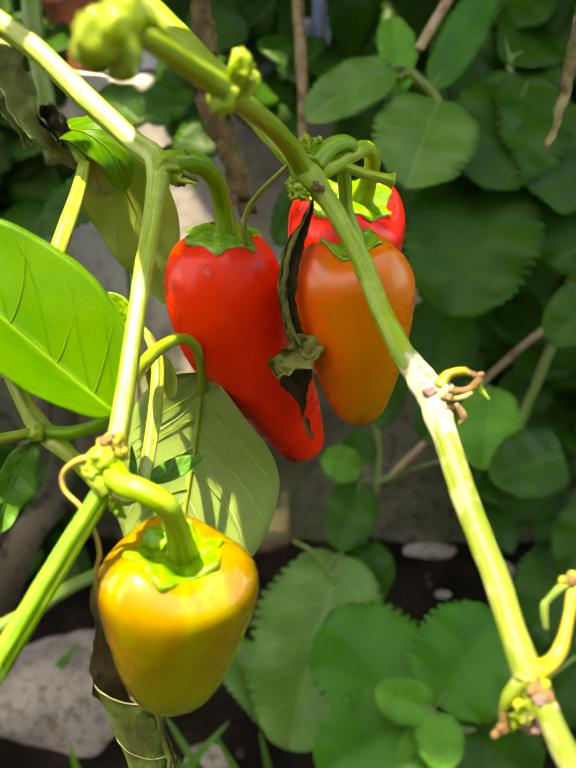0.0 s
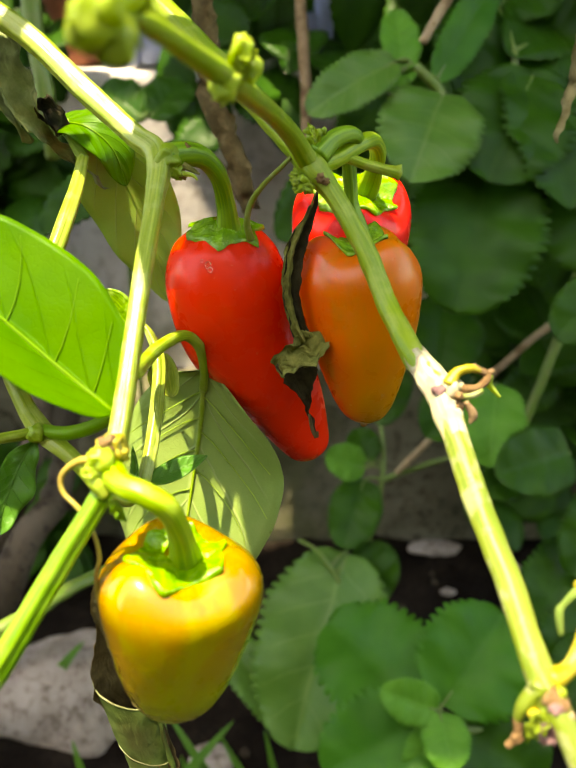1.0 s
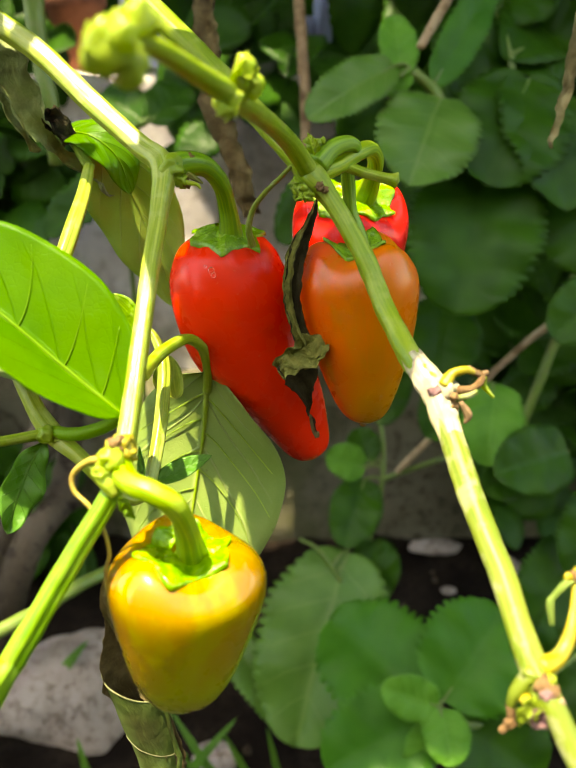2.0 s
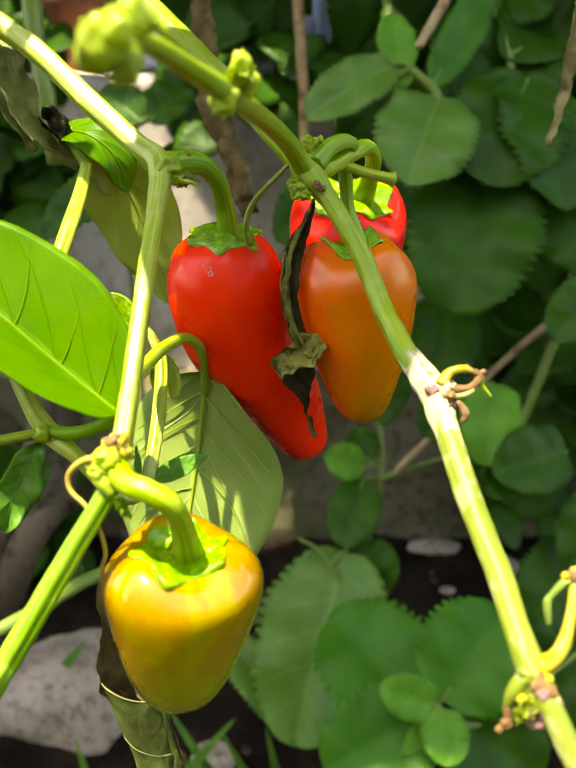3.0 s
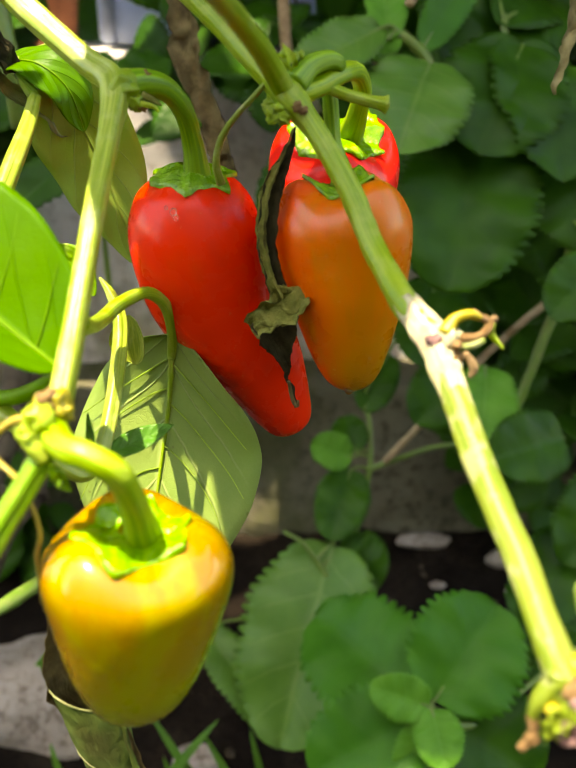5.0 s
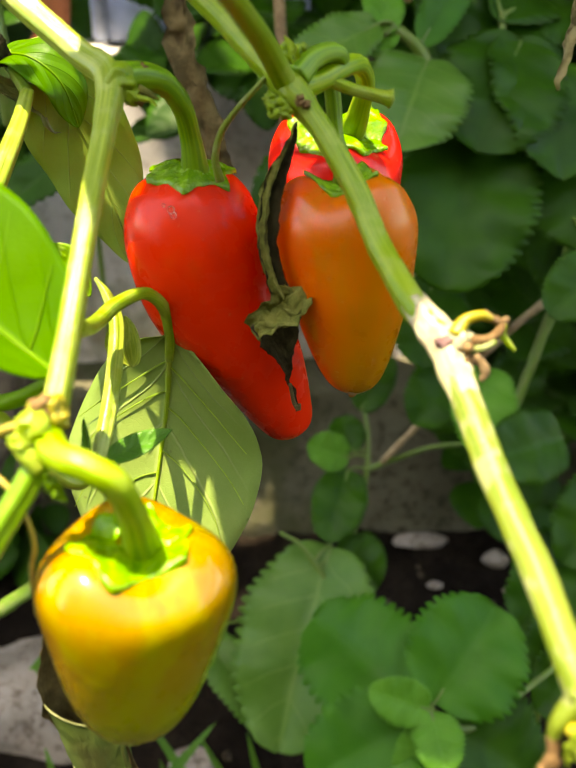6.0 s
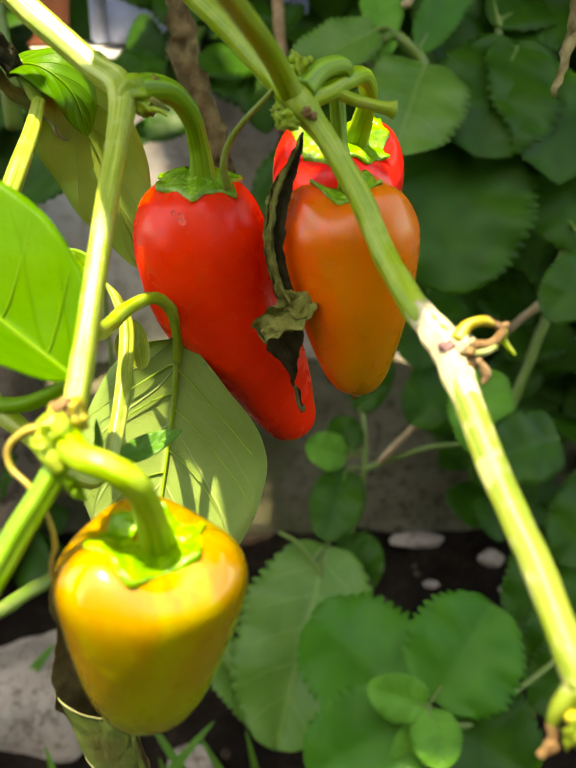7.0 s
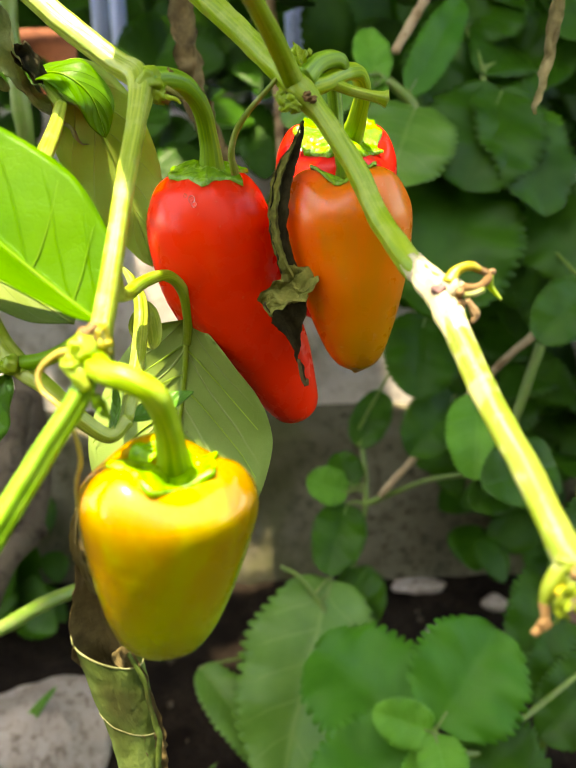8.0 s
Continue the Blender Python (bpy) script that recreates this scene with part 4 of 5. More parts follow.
withered([(-0.0424, 0.415, 0.6818), (-0.0402, 0.4058, 0.652), (-0.0355, 0.3953, 0.6172), (-0.0265, 0.3894, 0.5926), (-0.02, 0.3843, 0.567)], (-0.2, -0.95, 0.1), 0.0085, M_DRY_BROWN, "long dry brown leaf hanging down", crumple=0.34, roll=1.3, nu=40, seed=16, width=lambda u: 0.75 + 0.25 * math.sin(3 * u))
withered([(0.125, 0.3561, 0.6704), (0.1216, 0.3519, 0.6519), (0.1186, 0.3478, 0.6309), (0.1148, 0.3427, 0.6175), (0.1117, 0.3388, 0.6067)], (-0.3, -0.9, 0.1), 0.0066, M_DRY_TAN, "curled dry leaf hanging at the side", crumple=0.25, roll=1.8, nu=40, seed=18, width=lambda u: 1.0 - 0.6 * u)
withered([(-0.0476, 0.1648, 0.5157), (-0.0492, 0.165, 0.5017), (-0.0490, 0.1668, 0.4858), (-0.0468, 0.1692, 0.4702), (-0.0436, 0.1700, 0.4560)], (0.15, -0.95, 0.2), 0.0096, M_DRY_BROWN, "dark brown inside of the rolled leaf below the yellow pepper",
         crumple=0.10, roll=1.0, nu=44, nv=9, seed=20, width=lambda u: 0.20 + 0.80 * min(1, u * 1.5) - 2.0 * max(0.0, u - 0.66))
ROLL = dict(path=[(-0.0459, 0.1612, 0.4734), (-0.0436, 0.1610, 0.4609), (-0.0413, 0.1608, 0.4489), (-0.0391, 0.1605, 0.4330), (-0.0392, 0.1605, 0.4107)], normal=(-0.12, 0.93, -0.30), half=0.0205, crumple=0.03, roll=2.5, nu=60, nv=14, seed=21, shear=0.85, width=lambda u: 0.98 - 0.22 * min(1.0, 2.2 * u) + 0.03 * math.sin(9 * u))
rolled = part("withered_leaf", blade(**ROLL), M_DRY_GREEN, plant, "withering rolled grey-green leaf hanging below the yellow pepper")
for row in (0, 22):
    bm = blade(**ROLL)
    bm.verts.ensure_lookup_table()
    line = [v.co.copy() + Vector((0, -0.0002, 0.0)) for v in bm.verts[row * 29:(row + 1) * 29]][3:26]
    bm.free()
    part("leaf_rim", stalk(line, [0.00026 if row == 0 else 0.00022] * len(line), seg=8, n=2, rough=0.3), M_RIM, rolled, "thin pale ridge across the rolled leaf")
withered([(-0.0438, 0.1665, 0.4742), (-0.0401, 0.1660, 0.4669), (-0.0384, 0.1655, 0.4593), (-0.0369, 0.1650, 0.4512), (-0.0353, 0.1648, 0.4427), (-0.0350, 0.1646, 0.4303)], (0.35, -0.9, 0.2), 0.0040, M_DRY_BROWN, "dark crinkled margin of the rolled leaf", crumple=0.22, roll=1.2, nu=40, seed=22, width=lambda u: 0.55 + 0.45 * math.sin(math.pi * (0.15 + 0.7 * u)))
part("leaf_rim", stalk([(-0.0405, 0.1640, 0.4745), (-0.0371, 0.1635, 0.4668), (-0.0357, 0.1630, 0.4582), (-0.0345, 0.1628, 0.4516), (-0.0337, 0.1625, 0.4467), (-0.0349, 0.1625, 0.4352)], [0.0006, 0.0007, 0.0007, 0.0008, 0.0008, 0.0007], seg=8, rough=0.5), M_DRY_GREEN, plant, "pale green edge of the rolled leaf")
withered([(-0.0479, 0.1570, 0.5220), (-0.0493, 0.1580, 0.5148), (-0.0495, 0.1595, 0.5084), (-0.0482, 0.1610, 0.5025), (-0.0477, 0.1630, 0.4942)], (-0.5, -0.8, 0.2), 0.0019, M_DRY_TAN, "thin curled dry edge beside the yellow pepper", crumple=0.2, roll=1.6, nu=36, seed=25, width=lambda u: 0.5 + 0.5 * math.sin(math.pi * u))

part("tendril", stalk([(-0.0405, 0.145, 0.5648), (-0.0452, 0.1458, 0.5642), (-0.0494, 0.1458, 0.5607), (-0.0492, 0.1442, 0.5571), (-0.0452, 0.1417, 0.5542), (-0.0423, 0.1397, 0.5497), (-0.0413, 0.139, 0.5434), (-0.0428, 0.1395, 0.5374), (-0.0426, 0.1393, 0.5274), (-0.0419, 0.1405, 0.5156)],
                      [0.0010, 0.0009, 0.0007, 0.0006, 0.0006, 0.0005, 0.0005, 0.0005, 0.0005, 0.0004], seg=10), M_TENDRIL, plant, "dry brown curling tendril")
part("tendril", stalk([(0.0025, 0.221, 0.6199), (-0.0014, 0.2218, 0.6156), (-0.0067, 0.2247, 0.61), (-0.0108, 0.2275, 0.6041), (-0.0124, 0.229, 0.5978), (-0.0114, 0.2307, 0.592)],
                      [0.0006, 0.0007, 0.0008, 0.0009, 0.0010, 0.0013], seg=10), M_STEM_PALE, plant, "thin dry flower style")

# waxy pale bark round the nodes
part("bark", stalk([(0.0322, 0.1807, 0.5758), (0.0338, 0.1782, 0.5739), (0.0359, 0.1741, 0.5716), (0.0381, 0.1697, 0.5693), (0.0393, 0.1645, 0.5657), (0.0403, 0.1592, 0.5621)], [0.0027, 0.0032, 0.0036, 0.0038, 0.0035, 0.0027], seg=28, ribs=5, rib=0.06, n=8, rough=0.14, seed=4), M_STEM_WAX, plant, "waxy whitish bark with purple-brown stains")

part("scar", lump((0.0371, 0.1675, 0.5712), 0.0018, 3, 3, 0.5, 1.4), M_STAIN, plant, "purple-brown stain on the bark")

# knots, scars and dried flower stalks on the stems
for i, (p, size, mat) in enumerate((
        ((-0.0381, 0.1484, 0.5662), 0.0034, M_YELLOW_TWIG), ((-0.0401, 0.1438, 0.5659), 0.0026, M_BUD), ((-0.0419, 0.1426, 0.5632), 0.0022, M_BUD), ((-0.0388, 0.1469, 0.5679), 0.0019, M_SCAR),
        ((-0.0363, 0.148, 0.5654), 0.0020, M_YELLOW_TWIG), ((-0.0343, 0.2219, 0.6172), 0.0036, M_STEM), ((-0.029, 0.2257, 0.6194), 0.0013, M_SCAR), ((-0.0313, 0.2219, 0.6135), 0.0022, M_STEM),
        ((-0.0296, 0.2215, 0.6126), 0.0012, M_SCAR), ((-0.0698, 0.1892, 0.5472), 0.0026, M_STEM), ((-0.0667, 0.1886, 0.546), 0.0015, M_STEM),
        ((0.0399, 0.1685, 0.5715), 0.0026, M_STEM_WAX), ((0.0412, 0.1651, 0.5689), 0.0014, M_SCAR), ((0.0411, 0.1647, 0.5717), 0.0010, M_SCAR))):
    part("knot", lump(p, size, i, 3, 0.6, 1.3), mat, plant)
for pts, rr, mat, label in (
        ([(0.0392, 0.1681, 0.573), (0.0412, 0.1694, 0.5758), (0.0443, 0.1698, 0.5766), (0.0467, 0.1704, 0.5756)], [0.0018, 0.0012, 0.0010, 0.0007], M_YELLOW_TWIG, "yellow withered flower stalk"),
        ([(0.0425, 0.1676, 0.572), (0.0464, 0.1687, 0.572), (0.049, 0.1707, 0.5739), (0.0478, 0.1715, 0.5756)], [0.0010, 0.0010, 0.0009, 0.0006], M_SCAR, "brown curled flower stalk"),
        ([(0.0451, 0.1708, 0.5765), (0.0484, 0.1711, 0.5747), (0.0505, 0.1722, 0.5747)], [0.0010, 0.0008, 0.0009], M_BROWN, "dry petal"),
        ([(0.0493, 0.1718, 0.5739), (0.0499, 0.1718, 0.5714), (0.0527, 0.1714, 0.5682)], [0.0012, 0.0009, 0.0004], M_BUD, "thin green shred"),
        ([(0.0417, 0.1659, 0.5707), (0.0449, 0.167, 0.5707), (0.0472, 0.1684, 0.5713)], [0.0007, 0.0008, 0.0009], M_STEM_PALE, "short stalk stub"),
        ([(0.0429, 0.1655, 0.5696), (0.045, 0.1651, 0.5665), (0.0442, 0.1642, 0.5645)], [0.0008, 0.0012, 0.0004], M_BROWN, "dry brown scale"),
        ([(-0.0295, 0.2216, 0.6154), (-0.0267, 0.221, 0.6141), (-0.025, 0.2216, 0.6129)], [0.0009, 0.0007, 0.0003], M_DRY, "dry hair-like stalk"),
        ([(-0.0301, 0.2207, 0.6133), (-0.027, 0.2205, 0.6128), (-0.0255, 0.2199, 0.6116)], [0.0008, 0.0006, 0.0003], M_BUD, "dry hair-like stalk"),
        ([(-0.0436, 0.1436, 0.563), (-0.0408, 0.1415, 0.5609), (-0.0389, 0.1404, 0.5584)], [0.0014, 0.0016, 0.0010], M_BUD, "yellow-green bract"),
        ([(0.0492, 0.11, 0.5352), (0.0469, 0.1093, 0.5313), (0.0462, 0.109, 0.5283)], [0.0022, 0.0015, 0.0011], M_STEM_PALE, "short side spur"),
        ([(0.0462, 0.109, 0.5283), (0.0460, 0.108, 0.5252), (0.0440, 0.1070, 0.5232)], [0.0011, 0.0009, 0.0008], M_SCAR, "brown withered spur end"),
        ([(0.0455, 0.1078, 0.5255), (0.0463, 0.1072, 0.5243)], [0.0012, 0.0011], M_SCAR, "brown withered spur end"),
        ([(0.0515, 0.1108, 0.5368), (0.0561, 0.1132, 0.5374), (0.0592, 0.1173, 0.5414), (0.0615, 0.123, 0.5468), (0.0626, 0.1264, 0.5492)], [0.0024, 0.0017, 0.0013, 0.0012, 0.0013], M_YELLOW_TWIG, "yellow side twig"),
        ([(0.0621, 0.1248, 0.5482), (0.0592, 0.1235, 0.5479), (0.0566, 0.1224, 0.5453), (0.0558, 0.1217, 0.5439), (0.0561, 0.1198, 0.5397)], [0.0011, 0.0009, 0.0007, 0.0009, 0.0006], M_LEAF_UNDER, "hanging green bract"),
        ([(0.0504, 0.1081, 0.5359), (0.0525, 0.1066, 0.5349), (0.054, 0.1064, 0.5345)], [0.0022, 0.0018, 0.0013], M_SCAR, "broken scar")):
    part("flower_stalk", stalk(pts, rr, seg=10, rough=0.25), mat, plant, label)
withered([(0.0490, 0.1050, 0.5350), (0.0478, 0.1043, 0.5316), (0.0482, 0.1043, 0.5282)], (-0.2, -0.9, 0.3), 0.0022, M_BUD, "ragged green bract below the node", crumple=0.4, roll=1.2, nu=20, seed=31, thick=0.0004, width=lambda u: 0.55 + 0.45 * math.sin(2.6 * u))
withered([(0.0505, 0.1040, 0.5330), (0.0497, 0.1032, 0.5298), (0.0503, 0.1030, 0.5278)], (-0.2, -0.9, 0.3), 0.0022, M_STAIN, "brown dried bract below the node", crumple=0.5, roll=1.2, nu=16, seed=33, thick=0.0004)
for i, (p, size, mat) in enumerate((((0.0494, 0.1093, 0.5362), 0.0028, M_STEM_PALE), ((0.0516, 0.1058, 0.5345), 0.0024, M_STAIN), ((0.0485, 0.1072, 0.5316), 0.0020, M_YELLOW_TWIG), ((0.0508, 0.1050, 0.5312), 0.0020, M_SCAR),
                                    ((0.0527, 0.1075, 0.5368), 0.0017, M_BUD), ((0.0612, 0.1241, 0.5491), 0.0020, M_SCAR), ((0.0595, 0.1241, 0.5491), 0.0013, M_YELLOW_TWIG),
                                    ((0.0541, 0.1050, 0.5333), 0.0016, M_TAN_TWIG), ((0.0528, 0.1042, 0.5318), 0.0017, M_STAIN))):
    part("knot", lump(p, size * 0.66, i + 30, 3, 0.5, 1.6), mat, plant)

# buds and young leaves on the flowering shoot
for i, (p, q, half) in enumerate((
        ((-0.022, 0.1271, 0.6515), (-0.0261, 0.117, 0.6535), 0.0030), ((-0.0245, 0.1213, 0.6532), (-0.029, 0.1144, 0.6503), 0.0032), ((-0.024, 0.1216, 0.6515), (-0.0239, 0.1171, 0.6466), 0.0026), ((-0.0249, 0.1216, 0.6539), (-0.0241, 0.1212, 0.6578), 0.0026),
        ((-0.0248, 0.1185, 0.6519), (-0.0278, 0.1131, 0.6523), 0.0030), ((-0.022, 0.1257, 0.6532), (-0.0215, 0.1241, 0.657), 0.0024), ((-0.0107, 0.1597, 0.6411), (-0.0078, 0.1556, 0.649), 0.0027), ((-0.01, 0.161, 0.6415), (-0.0049, 0.1588, 0.644), 0.0024),
        ((-0.0102, 0.1606, 0.6406), (-0.0056, 0.1581, 0.6471), 0.0022), ((-0.0107, 0.1572, 0.6404), (-0.0137, 0.1511, 0.6391), 0.0022), ((0.0081, 0.2216, 0.6201), (0.0054, 0.2205, 0.6272), 0.0016))):
    part("bud_leaf", blade(bowed(p, q, (0.2, -0.8, 0.6), 0.12), (0.2, -0.8, 0.6), half, roll=1.2, crumple=0.15, nu=14, nv=4, seed=i, thick=0.0005), M_BUD, plant, "yellow-green young bud leaf")


def bud_cluster(centre, spread, count, seed):
    """A tuft of small folded bud leaves round a few closed buds."""
    rng = random.Random(seed)
    c = Vector(centre)
    for i in range(count):
        d = Vector((rng.uniform(-1, 1), rng.uniform(-0.8, 0.3), rng.uniform(-1, 1))).normalized()
        ln = spread * rng.uniform(0.6, 1.0)
        nn = (d.cross(Vector((0.3, 0.9, 0.2)))).normalized()
        part("bud_leaf", blade(bowed(c + d * ln * 0.15, c + d * ln, nn, 0.18), nn, ln * rng.uniform(0.28, 0.4), roll=1.1, crumple=0.12, nu=12, nv=3, seed=i, thick=0.0005), M_BUD, plant)
    for i in range(3):
        d = Vector((rng.uniform(-1, 1), rng.uniform(-0.8, 0.2), rng.uniform(-1, 1))).normalized()
        part("bud", lump(c + d * spread * 0.45, spread * 0.26, seed + i, 3, 0.35, 1.5), M_BUD, plant, "pale green flower bud")


bud_cluster((-0.0256, 0.1172, 0.6516), 0.0062, 12, 2)
bud_cluster((-0.0241, 0.1188, 0.6479), 0.0036, 6, 7)
bud_cluster((-0.0231, 0.1236, 0.6559), 0.0046, 7, 5)
bud_cluster((-0.012, 0.157, 0.6399), 0.0034, 6, 9)
bud_cluster((-0.0083, 0.1584, 0.6453), 0.0040, 7, 11)
bud_cluster((0.0034, 0.2141, 0.6121), 0.0034, 8, 21)
bud_cluster((0.0067, 0.2228, 0.6237), 0.0028, 6, 23)

for p, size in (((-0.0242, 0.2264, 0.5852), 0.0010), ((-0.0236, 0.2262, 0.5838), 0.0008), ((-0.0262, 0.2274, 0.5862), 0.0005)):
    part("water_drop", lump(p, size, 3, 3, 0.1, 1.0, (1.0, 0.7, 1.15)), M_WATER, red, "clear water drop")
for i, (p, size) in enumerate((((-0.0256, 0.1140, 0.6523), 0.0034), ((-0.0232, 0.1165, 0.6492), 0.0027), ((-0.0280, 0.1160, 0.6503), 0.0024), ((-0.0220, 0.1200, 0.6557), 0.0027), ((-0.0233, 0.1130, 0.6539), 0.0026), ((-0.0118, 0.1560, 0.6414), 0.0028), ((-0.0085, 0.1580, 0.6476), 0.0022), ((-0.0072, 0.1600, 0.6439), 0.0024))):
    part("bud", lump(p, size, i + 50, 3, 0.35, 1.3, (1.0, 0.8, 1.1)), M_BUD, plant, "plump yellow-green flower bud")

drops(orange_fruit, orange, ((0.14, 0.05, 0.0004), (0.12, -0.4, 0.0003), (0.97, 0.3, 0.0012)))


# unseen leaves added higher on the plant, placed to shade the fruit and stems
def at_sun(a, b, h):
    """A point by its place across the sun's rays and its height along them."""
    e1 = (Vector((1, 0, 0)) - SUN * SUN.x).normalized()
    return e1 * a + SUN.cross(e1) * b + SUN * h


STEM_TOP = (-0.1023, 0.2959, 0.7148)
for a0, b0, a1, b1, h, half, lobe in ((0.1125, 0.344, 0.097, 0.256, 0.700, 0.0225, 0.30), (0.137, 0.340, 0.143, 0.256, 0.710, 0.0245, 0.45), (0.121, 0.338, 0.122, 0.268, 0.695, 0.0130, 0.45)):
    base, tip = at_sun(a0, b0, h), at_sun(a1, b1, h)
    leaf([base, (base + tip) / 2 + SUN * 0.004, tip], tuple(SUN), half, M_LEAF, "unseen green pepper leaf high on the stem, added for shade", petiole=[STEM_TOP, (Vector(STEM_TOP) + base) / 2 + Vector((0, 0, 0.012)), base],
         fold=0.12, lobe=lobe, power=0.6, nu=24, nv=5)
base, tip = at_sun(0.103, 0.304, 0.70), at_sun(0.072, 0.3178, 0.70)
leaf([base, (base + tip) / 2 + SUN * 0.002, tip], tuple(SUN), 0.0074, M_LEAF, "small unseen pepper leaf high on the stem, added for shade", petiole=[STEM_TOP, (Vector(STEM_TOP) + base) / 2 + Vector((0, 0, 0.012)), base],
     fold=0.12, lobe=0.5, power=0.5, nu=20, nv=4)
base, tip = at_sun(0.047, 0.340, 0.72), at_sun(0.062, 0.357, 0.72)
leaf([base, (base + tip) / 2 + SUN * 0.003, tip], tuple(SUN), 0.0030, M_LEAF, "narrow unseen pepper leaf high on the stem, added for shade", petiole=[STEM_TOP, (Vector(STEM_TOP) + base) / 2 + Vector((0, 0, 0.012)), base],
     fold=0.12, lobe=0.5, power=0.5, nu=20, nv=4)


# ================= herbs behind =================
def herb(label, root, stems, leaves, group="herbs behind the peppers"):
    """A herb plant: square stems from the ground and broad, round-toothed leaves, each on a short stalk."""
    ob = thing("herb_plant", root, label, "plant", group)
    nodes = []
    for pts, r in stems:
        nodes += [Vector(q) for q in spline(pts, 10)]
        part("stem", stalk([Vector(p) for p in pts], list(np.linspace(r, r * 0.7, len(pts))), seg=10, ribs=4, rib=0.1), M_HERB_STEM, ob)
    for i, (base, tip, half, mat, opts) in enumerate(leaves):
        o = dict(normal=FACE, droop=0.05, width=rounded, teeth=17, tooth=0.14, fold=0.38, cup=-0.2, wave=0.07, nv=6, seed=i, thick=0.0006)
        o.update(opts)
        nn, droop = o.pop("normal"), o.pop("droop")
        path = bowed(base, tip, nn, droop)
        lf = part("leaf", blade(path, nn, half, crumple=0.03, **o), mat, ob)
        b, near = Vector(base), min(nodes, key=lambda q: (q - Vector(base)).length)
        if (b - near).length > 0.002:
            part("petiole", stalk([near, (near + b) / 2 + Vector((0, 0, 0.003)), b, b + (Vector(path[1]) - b) * 0.3], [0.0016, 0.0013, 0.0012, 0.0006], seg=8), M_HERB_STEM, lf)
    return ob


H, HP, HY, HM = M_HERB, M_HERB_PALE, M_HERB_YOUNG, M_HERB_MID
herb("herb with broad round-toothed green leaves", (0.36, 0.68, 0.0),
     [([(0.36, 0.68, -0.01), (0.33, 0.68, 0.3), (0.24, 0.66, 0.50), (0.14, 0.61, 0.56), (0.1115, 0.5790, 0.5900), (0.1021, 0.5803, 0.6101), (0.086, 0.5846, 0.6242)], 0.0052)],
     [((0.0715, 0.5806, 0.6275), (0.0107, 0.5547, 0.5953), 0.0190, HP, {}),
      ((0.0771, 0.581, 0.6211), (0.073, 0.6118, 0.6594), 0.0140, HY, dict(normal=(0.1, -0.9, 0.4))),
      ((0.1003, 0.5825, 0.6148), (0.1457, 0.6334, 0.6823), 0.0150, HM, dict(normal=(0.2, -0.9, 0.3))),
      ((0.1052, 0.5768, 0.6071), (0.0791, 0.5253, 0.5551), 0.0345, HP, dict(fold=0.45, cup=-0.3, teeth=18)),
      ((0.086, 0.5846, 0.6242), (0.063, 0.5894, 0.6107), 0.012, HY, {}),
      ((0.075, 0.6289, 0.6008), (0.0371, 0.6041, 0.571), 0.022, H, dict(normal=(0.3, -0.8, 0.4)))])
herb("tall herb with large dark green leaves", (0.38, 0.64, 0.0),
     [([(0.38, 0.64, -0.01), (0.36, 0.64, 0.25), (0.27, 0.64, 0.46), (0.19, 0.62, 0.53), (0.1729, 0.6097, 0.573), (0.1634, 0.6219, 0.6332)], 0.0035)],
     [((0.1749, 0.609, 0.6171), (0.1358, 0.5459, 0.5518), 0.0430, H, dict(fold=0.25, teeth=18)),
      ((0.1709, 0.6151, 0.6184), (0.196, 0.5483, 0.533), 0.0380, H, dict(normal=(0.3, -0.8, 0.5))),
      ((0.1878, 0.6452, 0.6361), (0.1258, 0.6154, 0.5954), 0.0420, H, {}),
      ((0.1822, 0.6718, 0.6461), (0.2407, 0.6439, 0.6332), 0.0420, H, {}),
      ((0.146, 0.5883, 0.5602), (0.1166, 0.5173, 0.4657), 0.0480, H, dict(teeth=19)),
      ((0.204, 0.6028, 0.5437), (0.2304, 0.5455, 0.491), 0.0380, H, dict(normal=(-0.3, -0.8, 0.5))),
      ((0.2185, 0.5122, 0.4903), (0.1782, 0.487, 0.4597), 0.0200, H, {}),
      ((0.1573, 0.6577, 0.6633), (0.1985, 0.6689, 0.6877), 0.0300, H, {})])
